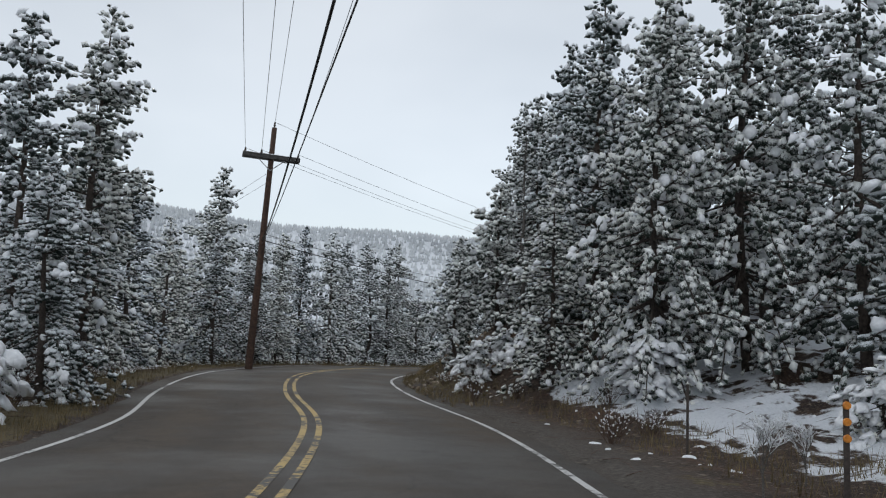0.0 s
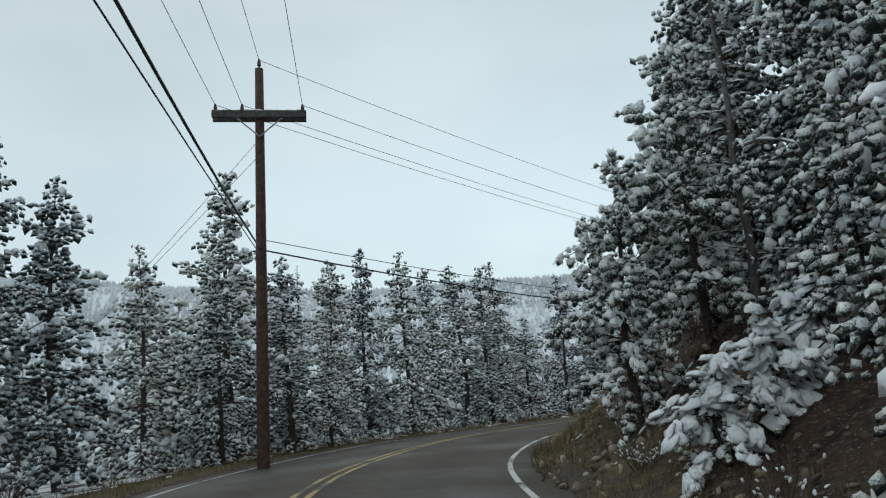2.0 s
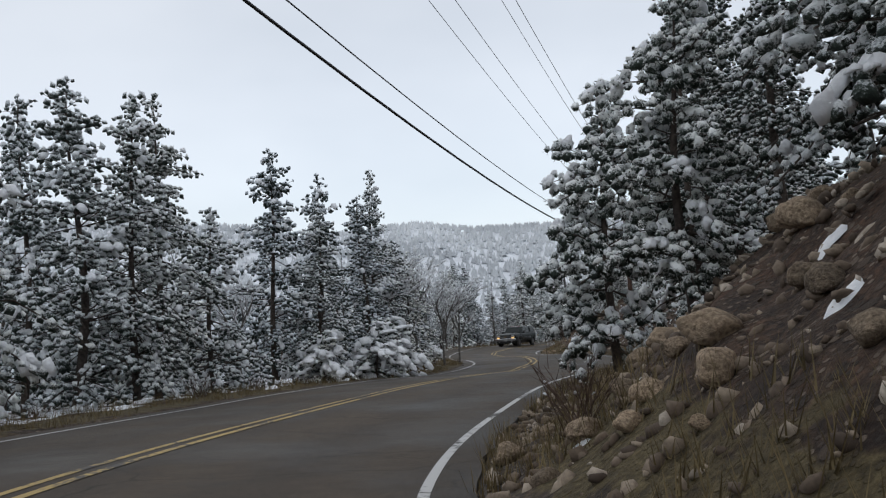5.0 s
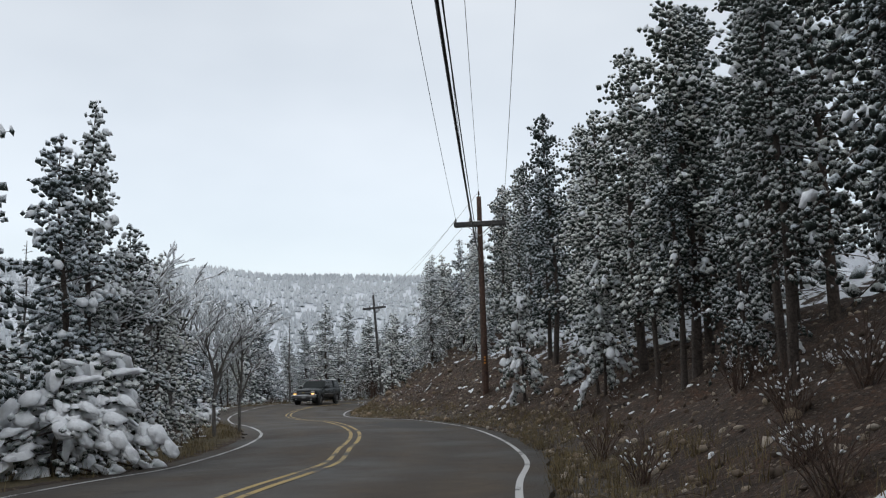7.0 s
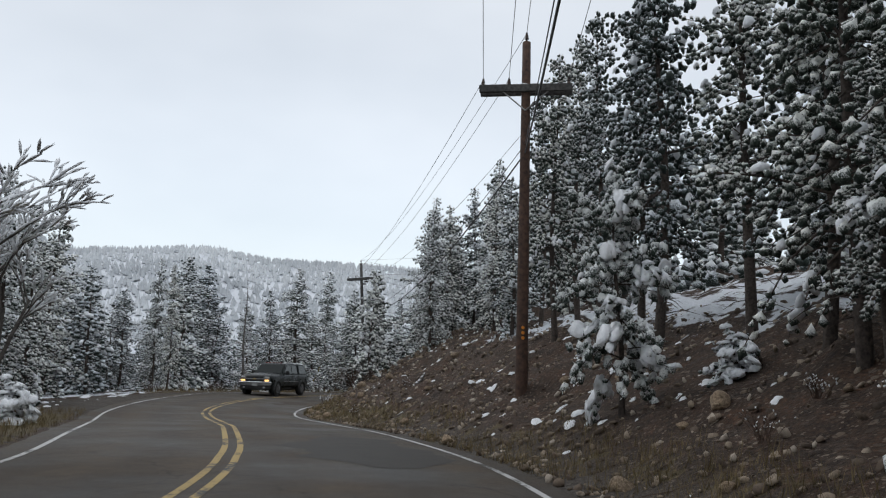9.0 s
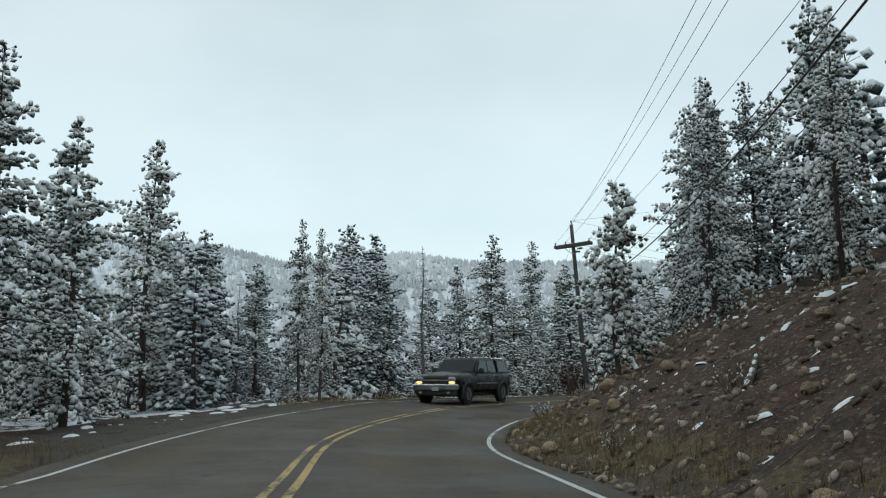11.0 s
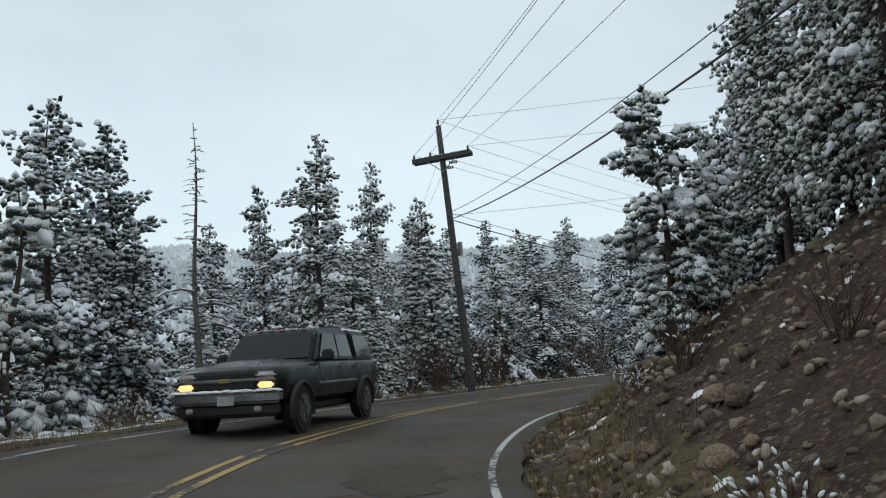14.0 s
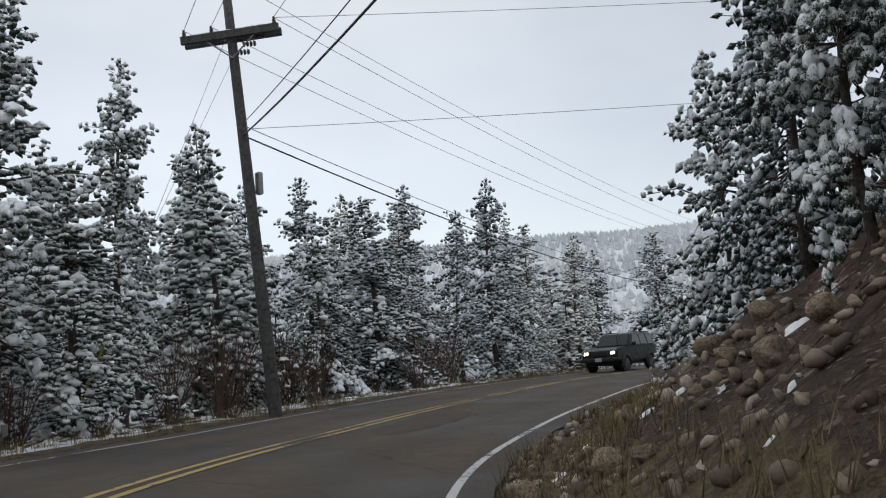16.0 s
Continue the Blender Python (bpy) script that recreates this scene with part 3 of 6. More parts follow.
def needle_clump(verts, faces, at, along, size, rng, grain, blades=0):
    """A knobby brush of needles at a twig's end, with a few loose sprays."""
    u = Vector(along).normalized()
    s = u.orthogonal().normalized()
    w = u.cross(s)
    at = Vector(at)
    V, F = CLUMPS[grain]
    b = len(verts)
    for v in V:
        r = size * rng.uniform(0.62, 1.25)
        verts.append((at + u * (v.x * 0.62 * r) + s * (v.y * 0.46 * r) + w * (v.z * 0.46 * r))[:])
    faces.extend(tuple(b + i for i in f) for f in F)
    for _ in range(blades):
        a = rng.random() * 2 * math.pi
        x = rng.uniform(-0.5, 0.6)
        out_ = s * math.cos(a) + w * math.sin(a)
        root = at + u * (x * size) + out_ * size * 0.3
        e = (out_ + u * rng.uniform(0.2, 1.2)).normalized()
        tip = root + e * size * rng.uniform(0.25, 0.45)
        side = e.cross(Vector((rng.uniform(-1, 1), rng.uniform(-1, 1), rng.uniform(-1, 1)))).normalized() * size * rng.uniform(0.05, 0.09)
        b = len(verts)
        verts.extend(((root - side)[:], (root + side)[:], tip[:]))
        faces.append((b, b + 1, b + 2))


def conifer(seed, height, spread, bare=0.08, density=1.0, load=0.12, crown_pow=0.8, ragged=0.4, sway=0.15, pad=1.0, tuft=0.22, gap=0.26, name="pine_tree", bough=1.0, grain="plain", plump=1.0, blades=0, fine=False, needles=NEEDLES):
    """A pine: trunk with limbs, a crown of needle clumps, and snow that loads some of its boughs. Returns an Empty at its foot."""
    rng = random.Random(seed)
    root = new(name)
    tv, tf, nv, nf, sv, sf = [], [], [], [], [], []
    bend = [rng.uniform(-sway, sway) for _ in range(4)]

    def axis(h):
        f = h / height
        return Vector((bend[0] * math.sin(f * 3.0) + bend[1] * math.sin(f * 6), bend[2] * math.sin(f * 3.4) + bend[3] * math.sin(f * 5.5), h))

    r0 = 0.0115 * height + 0.03
    steps = 10
    tube(tv, tf, [axis(height * k / steps) - Vector((0, 0, 0.4 if k == 0 else 0)) for k in range(steps + 1)], [max(0.012, r0 * (1 - k / steps) ** 0.85) for k in range(steps + 1)], 7)
    # dead snags of limbs under the crown
    for k in range(int(bare * height * 7)):
        h = height * rng.uniform(0.06, bare + 0.12)
        a, L = rng.random() * 6.28, spread * rng.uniform(0.2, 0.75)
        d = Vector((math.cos(a), math.sin(a), rng.uniform(-0.35, 0.15)))
        tube(tv, tf, [axis(h), axis(h) + d * L * 0.6, axis(h) + d * L - Vector((0, 0, 0.15 * L))], [0.016, 0.011, 0.004], 3)
    whorls = max(8, int(height * 2.3 * density))
    for wi in range(whorls):
        f = min(bare + (1 - bare) * ((wi + rng.random() * 0.9) / whorls) ** 0.88, 0.985)
        prof = (1 - f) ** crown_pow
        low = min(1.0, (f - bare) / 0.18 + 0.55)
        lobe = 1 + 0.25 * math.sin(f * 23 + seed)
        reach0 = spread * prof * low * lobe + 0.17
        n = 3 + int(2.7 * bough * (0.35 + prof) + rng.random())
        a0 = rng.random() * 6.28
        for k in range(n):
            a = a0 + 2 * math.pi * (k + rng.uniform(-0.35, 0.35)) / n
            reach = reach0 * rng.uniform(1 - ragged, 1 + ragged * 0.75)
            rise = rng.uniform(-0.65, 0.6) + 0.8 * (f - 0.45)
            o = axis(f * height)
            d = Vector((math.cos(a), math.sin(a), rise)).normalized()
            droop = reach * rng.uniform(0.08, 0.4) * (1.3 - f)
            pts = [o, o + d * reach * 0.55 - Vector((0, 0, droop * 0.15)), o + d * reach - Vector((0, 0, droop))]
            rb = 0.007 + 0.009 * reach
            tube(tv, tf, pts, [rb, rb * 0.7, rb * 0.3], 3)
            laden = rng.random() < load
            m = max(1, int(reach / gap + 0.6))
            out = (pts[2] - pts[1]).normalized()
            sd0 = Vector((-out.y, out.x, 0))
            for j in range(m):
                g = 1.0 - (j + rng.uniform(-0.2, 0.2)) * gap / max(reach, gap) if j else 1.0
                if g < (0.3 if f < 0.55 else 0.12):
                    break
                p = pts[0].lerp(pts[1], g / 0.55) if g < 0.55 else pts[1].lerp(pts[2], (g - 0.55) / 0.45)
                fan = 0 if j == 0 else (1 if reach < 0.6 else 2)
                spin = rng.random() * 6.28
                for turn_ in range(1 + fan):
                    a2 = spin + turn_ * 6.28 / (1 + fan) + rng.uniform(-0.5, 0.5)
                    sd = sd0 * math.cos(a2) + Vector((0, 0, 0.85 * math.sin(a2) - 0.15))
                    q = p + sd * (0 if j == 0 else rng.uniform(0.4, 1.15)) * gap * 0.85
                    al = out * rng.uniform(0.3, 1.0) + sd * rng.uniform(0.2, 0.7) + Vector((rng.uniform(-0.5, 0.5), rng.uniform(-0.5, 0.5), rng.uniform(-1.1, 0.6)))
                    sz = tuft * rng.uniform(0.6, 1.45)
                    needle_clump(nv, nf, q, al, sz, rng, grain, blades)
                    if rng.random() < (0.65 if laden and g > 0.4 else 0.03):
                        for lump in range(2 if laden and fine else 1):
                            L = sz * rng.uniform(0.5, 0.85) * pad
                            at = q + Vector((rng.uniform(-0.4, 0.4) * sz, rng.uniform(-0.4, 0.4) * sz, 0.3 * sz)) * (1 if laden else 0.6)
                            snow_pad(sv, sf, at, Vector((al.x, al.y, al.z * 0.5 - 0.35)), L, L * rng.uniform(0.6, 0.9), L * rng.uniform(0.55, 0.85) * plump, rng, fine)
    tip = axis(height)
    for k in range(6):
        needle_clump(nv, nf, tip + Vector((rng.uniform(-0.05, 0.05), rng.uniform(-0.05, 0.05), -0.11 * k)), (rng.uniform(-0.3, 0.3), rng.uniform(-0.3, 0.3), 1), 0.17, rng, grain, blades)
    snow_pad(sv, sf, tip + Vector((0, 0, 0.04)), (1, 0.3, 0.2), 0.07, 0.06, 0.07, rng)
    mesh_from("trunk", tv, tf, BARK, root, smooth=True)
    tagged(mesh_from("crown", nv, nf, needles, root, smooth=True, label="dark green needle crown frosted with snow"), kind="stuff")
    tagged(mesh_from("snow_load", sv, sf, SNOW, root, smooth=True, label="white snow lying on the boughs"), kind="stuff")
    return root


PINE_LABEL = "snow-covered dark green pine standing beside the road"
# near kinds, then plainer kinds for the depth of the forest
DENSE = [(conifer(100 + i, h, sp, bare=b, load=ld, crown_pow=cp, ragged=rg, density=1.15, tuft=0.185, gap=0.225, grain="rough", bough=1.1), h) for i, (h, sp, b, ld, cp, rg) in enumerate((
    (10.0, 2.5, 0.06, 0.14, 0.78, 0.4), (9.0, 1.95, 0.09, 0.10, 0.7, 0.45), (8.0, 2.35, 0.03, 0.16, 0.85, 0.35),
    (11.0, 2.2, 0.18, 0.10, 0.66, 0.5), (7.0, 2.4, 0.02, 0.24, 0.85, 0.4), (9.5, 2.9, 0.08, 0.18, 0.72, 0.5)))]
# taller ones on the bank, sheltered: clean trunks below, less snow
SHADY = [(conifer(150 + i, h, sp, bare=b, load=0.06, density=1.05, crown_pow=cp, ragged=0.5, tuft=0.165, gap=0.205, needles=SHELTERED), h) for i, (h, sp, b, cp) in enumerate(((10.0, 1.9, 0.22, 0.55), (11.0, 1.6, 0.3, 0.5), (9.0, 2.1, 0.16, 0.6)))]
DEEP = [(conifer(200 + i, h, sp, bare=b, density=0.75, load=0.05, crown_pow=cp, ragged=0.5, tuft=0.33, gap=0.42, grain="rough", bough=0.85), h) for i, (h, sp, b, cp) in enumerate((
    (8.0, 1.9, 0.06, 0.75), (7.0, 1.6, 0.05, 0.85), (9.0, 1.7, 0.15, 0.65), (6.0, 1.7, 0.04, 0.9)))]
FINE = [(conifer(400 + i, h, sp, bare=0.13, density=1.3, load=0.32, crown_pow=cp, ragged=0.5, tuft=0.15, gap=0.18, pad=0.75, grain="fine", fine=True, blades=10), h) for i, (h, sp, cp) in enumerate(((4.6, 1.2, 0.65), (5.0, 0.95, 0.6)))]
WOODS = [(conifer(500 + i, h, sp, bare=0.06, density=0.5, load=0.04, crown_pow=cp, ragged=0.5, tuft=0.46, gap=0.6, bough=0.75, grain="rough"), h) for i, (h, sp, cp) in enumerate(((7.0, 1.6, 0.75), (8.0, 1.5, 0.65), (6.0, 1.5, 0.8)))]
HEAVY = [(conifer(600, 4.6, 1.6, bare=0.16, density=1.0, load=0.55, crown_pow=0.6, ragged=0.55, tuft=0.18, gap=0.22, pad=1.2, plump=0.45, grain="fine", fine=True, blades=8), 4.6)]
BUSH = [(conifer(300 + i, h, sp, bare=0.02, density=1.25, load=0.85, crown_pow=cp, ragged=0.6, pad=1.5, plump=0.5, tuft=0.17, gap=0.22, name="snowy_sapling", fine=True), h) for i, (h, sp, cp) in enumerate(((2.2, 1.1, 0.6), (1.7, 1.2, 0.45)))]


def plant(kind, x, y, height, turn=0.0, label=PINE_LABEL, group="pines along the road", wide=1.0, sink=0.05, tilt=0.0, tilt_y=0.0):
    proto, h = kind
    s = height / h
    ob = copy_thing(proto, Matrix())
    ob.matrix_basis = pose(x, y, ground_at(x, y) - sink, tilt, tilt_y, 0) @ pose(0, 0, 0, 0, 0, turn) @ Matrix.Diagonal((s * wide, s * wide, s, 1))
    return tagged(ob, label, "tree", group)
for k, (proto, h) in enumerate(DENSE + SHADY + DEEP + BUSH + FINE + WOODS + HEAVY):
    px, py = (-9.5 - 2.2 * (k % 3), -6 - 3.5 * k) if k % 2 else (9.5 + 2.0 * (k % 3), -6 - 3.5 * k)
    proto.matrix_basis = pose(px, py, ground_at(px, py) - 0.05, 0, 0, 40 * k)
    tagged(proto, PINE_LABEL, "tree", "pines along the road")

# placed trees: kind, x, y, height, width factor
LEFT_A = [
    (3, -9.1, 25.0, 10.2, 1.0), (0, -9.8, 22.3, 9.0, 1.0), (2, -7.9, 20.3, 5.0, 1.1), (1, -13.2, 38.2, 8.0, 1.0), (3, -13.9, 36.4, 9.0, 1.0),
    (2, -13.4, 43.0, 7.0, 0.95), (0, -12.4, 47.9, 10.4, 1.05), (1, -10.0, 46.8, 6.8, 1.0), (2, -11.2, 43.6, 6.2, 0.9), (4, -9.4, 49.6, 4.4, 0.9), (1, -10.2, 53.4, 7.8, 1.0), (0, -9.3, 55.8, 8.6, 0.8), (2, -7.6, 56.9, 8.4, 0.9),
    (5, -8.1, 67.7, 9.6, 0.8), (1, -6.0, 63.5, 8.7, 1.0), (0, -4.6, 64.6, 8.6, 0.9), (3, -4.2, 66.4, 9.2, 0.9), (1, -0.5, 71.9, 8.8, 0.9),
    (2, 1.6, 74.4, 8.4, 0.85), (1, 3.7, 77.2, 8.0, 0.9), (4, -15.5, 31.0, 7.0, 1.0), (0, -10.9, 29.6, 7.0, 0.9),
]
LEFT_C = [
    (3, 11.0, 109.8, 9.8, 0.9), (1, 9.4, 107.4, 8.8, 1.0), (0, 12.3, 113.2, 8.8, 0.9), (2, 8.6, 111.5, 7.0, 1.0),
    (1, 15.7, 124.3, 7.4, 1.0), (0, 14.0, 129.0, 8.0, 0.9), (2, 16.2, 127.6, 7.0, 0.9), (1, 18.2, 130.2, 6.6, 1.0), (2, 20.8, 131.5, 6.2, 1.0), (4, 25.6, 134.0, 6.0, 1.0),
    (1, 1.2, 71.8, 6.4, 1.0), (4, -2.6, 68.4, 6.0, 1.0), (1, 5.6, 80.2, 6.4, 1.0), (2, -11.4, 50.6, 6.6, 1.0), (1, -14.5, 33.6, 7.6, 1.0), (4, 51.0, 148.5, 6.4, 1.0), (2, 43.8, 148.0, 7.6, 1.0),
]
LEFT_D = [
    (5, 40.8, 145.6, 8.5, 0.9), (0, 45.0, 149.5, 9.0, 1.0), (3, 47.4, 149.0, 9.5, 1.0), (1, 50.6, 151.0, 9.5, 1.0), (0, 53.6, 150.4, 9.0, 1.0), (5, 58.8, 152.0, 9.4, 0.9),
    (3, 62.0, 151.4, 9.0, 1.0), (0, 65.4, 153.0, 9.0, 1.0), (1, 69.0, 152.4, 8.5, 1.0), (2, 73.0, 154.0, 8.0, 1.0), (5, 77.0, 152.0, 9.0, 1.0), (4, 52.0, 147.6, 4.6, 1.0), (4, 60.2, 149.4, 4.4, 1.0), (2, 46.8, 146.4, 4.6, 1.0),
]
LEFT_B = [
    (3, 4.6, 79.2, 9.6, 0.8), (2, 7.2, 84.0, 6.2, 0.9), (1, 6.2, 87.5, 7.0, 0.9), (0, 13.7, 122.2, 10.6, 0.9), (2, 14.8, 124.6, 7.4, 0.9),
    (1, 18.0, 126.0, 6.2, 0.9), (3, 19.9, 125.7, 8.2, 0.6), (3, 20.9, 126.6, 8.0, 0.6), (5, 23.3, 134.4, 9.8, 1.0), (0, 25.0, 135.2, 9.4, 1.05), (1, 28.8, 137.8, 6.8, 1.0), (0, 30.4, 137.2, 8.0, 0.85),
    (3, 32.3, 136.0, 9.8, 1.05), (3, 37.0, 142.0, 10.6, 0.8), (1, 39.8, 143.2, 9.2, 0.95), (2, 42.5, 146.0, 7.0, 0.9), (4, 45.6, 145.6, 7.0, 0.9),
    (5, 48.9, 146.6, 8.2, 1.25), (1, 55.4, 152.0, 10.6, 0.9), (1, 56.3, 146.9, 9.6, 0.9), (0, 10.6, 119.6, 8.8, 1.0), (2, 34.5, 140.5, 7.5, 0.9),
]
RIGHT_A = [
    (2, 3.0, 25.6, 5.6, 1.1), (0, 4.6, 28.0, 11.2, 0.95), (4, 3.9, 31.2, 4.6, 1.0), (3, 6.4, 27.6, 10.9, 1.0), (5, 7.6, 24.0, 11.8, 0.9), (0, 9.6, 22.2, 10.8, 0.9),
    (3, 10.2, 27.5, 11.0, 0.9), (6, 1.9, 33.6, 5.4, 1.0), (0, 3.4, 35.8, 8.4, 0.9), (5, 5.2, 33.0, 9.0, 0.9), (3, 6.8, 36.5, 9.0, 1.0),
    (7, 2.7, 44.6, 5.4, 1.1), (0, 4.6, 41.5, 7.4, 0.95), (6, 3.2, 49.0, 4.2, 1.0), (5, 5.2, 47.5, 6.6, 0.95), (6, 4.7, 54.3, 5.8, 0.95), (1, 6.5, 51.5, 6.8, 1.0), (3, 3.4, 37.6, 8.0, 0.9),
    (2, 8.5, 56.8, 7.8, 1.0), (5, 5.3, 23.4, 10.0, 0.85), (0, 2.9, 36.9, 8.6, 0.9), (6, 0.5, 32.2, 4.5, 0.95), (5, 4.3, 38.8, 8.8, 0.9), (3, 5.6, 35.4, 10.0, 1.0), (0, 4.4, 33.6, 10.0, 0.9), (1, 3.6, 39.9, 6.8, 0.9),
]
RIGHT_C = [
    (0, 17.2, 70.2, 9.5, 1.0), (3, 19.4, 74.5, 10.0, 1.0), (5, 21.3, 78.6, 9.5, 0.9), (3, 18.8, 68.6, 10.5, 1.0), (0, 23.0, 75.0, 11.0, 1.0), (1, 16.2, 66.8, 8.5, 1.0), (4, 19.6, 77.0, 4.5, 1.0), (8, 18.4, 75.2, 3.8, 0.8),
    (0, 13.4, 62.0, 8.5, 1.0), (1, 11.9, 63.0, 6.6, 0.9), (2, 14.6, 66.2, 5.0, 0.8), (1, 16.4, 69.8, 7.0, 0.85), (4, 10.2, 60.0, 4.6, 0.75), (1, 13.4, 64.4, 7.4, 0.8), (2, 15.9, 67.2, 4.4, 0.8), (4, 8.6, 57.6, 4.0, 0.8), (1, 18.0, 72.4, 7.0, 0.85), (3, 10.8, 59.5, 8.5, 1.0), (5, 7.4, 55.8, 7.5, 1.0),
]
RIGHT_D = [
    (3, 36.4, 119.4, 8.5, 1.0), (0, 38.4, 121.2, 9.0, 1.0), (5, 39.8, 119.0, 9.5, 1.0), (1, 35.2, 116.6, 8.5, 1.0), (0, 41.2, 124.4, 8.0, 1.0), (3, 37.6, 117.6, 9.5, 1.0),
]
RIGHT_B = [
    (8, 20.7, 83.0, 4.5, 0.78), (6, 26.4, 107.4, 5.0, 1.0), (1, 28.2, 98.4, 6.2, 1.0), (6, 31.7, 118.2, 4.6, 1.3), (6, 36.3, 121.5, 4.7, 0.85),
    (0, 30.0, 108.6, 7.0, 0.9), (3, 31.6, 111.5, 8.0, 0.9), (5, 33.0, 114.5, 8.0, 1.0), (1, 36.0, 117.5, 8.0, 1.0), (2, 39.0, 123.5, 6.0, 1.0),
    (3, 17.5, 66.5, 10.0, 0.9), (0, 19.5, 72.0, 10.0, 0.95), (5, 21.5, 77.0, 9.0, 1.0), (0, 25.5, 88.0, 9.0, 0.9),
    (3, 24.8, 86.6, 11.6, 0.8), (1, 26.8, 91.4, 10.0, 0.9), (3, 26.4, 93.0, 9.4, 0.9), (0, 28.2, 94.2, 10.0, 0.9), (0, 29.4, 98.2, 9.2, 0.85), (1, 24.0, 83.0, 10.0, 0.9), (3, 22.6, 80.2, 9.2, 0.9), (0, 32.0, 105.8, 7.6, 0.9), (4, 43.0, 127.0, 6.0, 1.0), (1, 34.0, 109.0, 9.0, 1.0),
]
turner = random.Random(11)
for rows, label in ((LEFT_A + LEFT_B + LEFT_C + LEFT_D, "snow-laden pine standing along the downhill side of the road"), (RIGHT_A + RIGHT_B + RIGHT_C + RIGHT_D, "snow-laden pine standing on the bank above the road")):
    for k, x, y, h, w in rows:
        kinds = DENSE + FINE + HEAVY
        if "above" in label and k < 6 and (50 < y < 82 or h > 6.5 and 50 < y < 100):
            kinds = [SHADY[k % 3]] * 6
        plant(kinds[k], x, y, h, turner.uniform(0, 360), label, wide=w * (1.1 if "downhill" in label else 1.0 if y < 90 else 0.86))

# leaning tree on the bank and snow-bowed saplings
plant(FINE[1], 0.95, 41.3, 4.4, 30, "leaning pine on the steep bank", wide=0.85, tilt=4, tilt_y=-9)
SAPLINGS = [
    (0, 1.1, 28.8, 1.15), (1, 1.9, 29.6, 1.0), (1, 2.9, 30.6, 0.9), (0, 3.4, 72.9, 2.1), (0, 4.3, 74.6, 2.4), (0, 1.2, 70.8, 1.8), (1, -7.5, 16.4, 1.5), (0, 3.4, 74.0, 1.6),
    (1, 4.8, 22.4, 1.3), (0, 7.2, 16.4, 1.2), (1, 11.5, 96.5, 1.0), (0, 10.6, 98.2, 1.3), (1, 22.3, 81.8, 0.7),
]
for k, x, y, h in SAPLINGS:
    plant(BUSH[k], x, y, h, turner.uniform(0, 360), "low sapling bowed under heavy white snow", "snow-bowed saplings", wide=1.1)

# the forest behind them
filler = random.Random(4)
taken = [(r[1], r[2]) for r in LEFT_A + LEFT_B + LEFT_C + LEFT_D + RIGHT_A + RIGHT_B + RIGHT_C + RIGHT_D]
placed = 0
for _ in range(20000):
    if placed >= 135:
        break
    x, y = filler.uniform(-40, 75), filler.uniform(6, 185)
    idx, off = nearest([(x, y)])
    e_r, e_l = -off[0], off[0] - 2 * LANE
    if not (6.0 < e_r < 26 or 3.4 < e_l < 26):
        continue
    if 104 < y < 120 and e_l < 7.5 and e_l > 0:
        continue
    if 60 < y < 90 and 0 < e_l < 5 and x > 4:
        continue
    near_edge = min(e for e in (e_r, e_l) if e > 0)
    gap = 1.5 if near_edge < 13 else 2.4
    if min((x - a) ** 2 + (y - b) ** 2 for a, b in taken) < gap ** 2:
        continue
    taken.append((x, y))
    if e_r > 0:
        h = filler.uniform(6.0, 9.5) if e_r > 9 else filler.uniform(4.0, 7.5)
    else:
        h = filler.uniform(2.4, 5.2) if e_l < 7 and y < 120 else filler.uniform(4.5, 7.5)
    kind = DEEP[filler.randrange(4)] if (near_edge > 6 or filler.random() < 0.7) else DENSE[filler.choice((1, 2, 4, 4))]
    plant(kind, x, y, h, filler.uniform(0, 360), "snow-dusted pine deeper in the forest", "pines of the forest", wide=filler.uniform(1.15, 1.5))
    placed += 1


# the wood's depth, joined
def deep_woods(count):
    rng = random.Random(77)
    arrays = {}
    for proto, h in WOODS:
        arrays[h] = [(np.array([v.co[:] for v in c.data.vertices]), [tuple(p.vertices) for p in c.data.polygons], c.name.split(".")[0]) for c in proto.children]
    out = {"trunk": ([], []), "crown": ([], []), "snow_load": ([], [])}
    done = 0
    while done < count:
        x, y = rng.uniform(-42, 84), rng.uniform(0, 192)
        idx, off = nearest([(x, y)])
        e_r, e_l = -off[0], off[0] - 2 * LANE
        if not (11 < e_r < 36 or 6.5 < e_l < 34) or min((x - a) ** 2 + (y - b) ** 2 for a, b in taken) < 1.4 ** 2:
            continue
        taken.append((x, y))
        proto, h = WOODS[rng.randrange(3)]
        hh = rng.uniform(6.0, 9.0) if e_r > 0 else (rng.uniform(2.6, 4.6) if e_l < 11 else rng.uniform(4.5, 7.0))
        m = np.array(pose(0, 0, 0, 0, 0, rng.uniform(0, 360)))[:3, :3] * (hh / h)
        at = np.array((x, y, ground_at(x, y) - 0.1))
        for co, polys, name in arrays[h]:
            v, f = out[name]
            b = len(v)
            v.extend((co @ m.T + at).tolist())
            f.extend(tuple(b + q for q in p) for p in polys)
        done += 1
    root = new("deep_woods")
    for name, mat in (("trunk", BARK), ("crown", NEEDLES), ("snow_load", SNOW)):
        tagged(mesh_from(name, *out[name], mat, root, smooth=True), kind="stuff")
    return tagged(root, "dense snow-dusted pine woods behind the front rows", "forest", kind="stuff")


deep_woods(210)


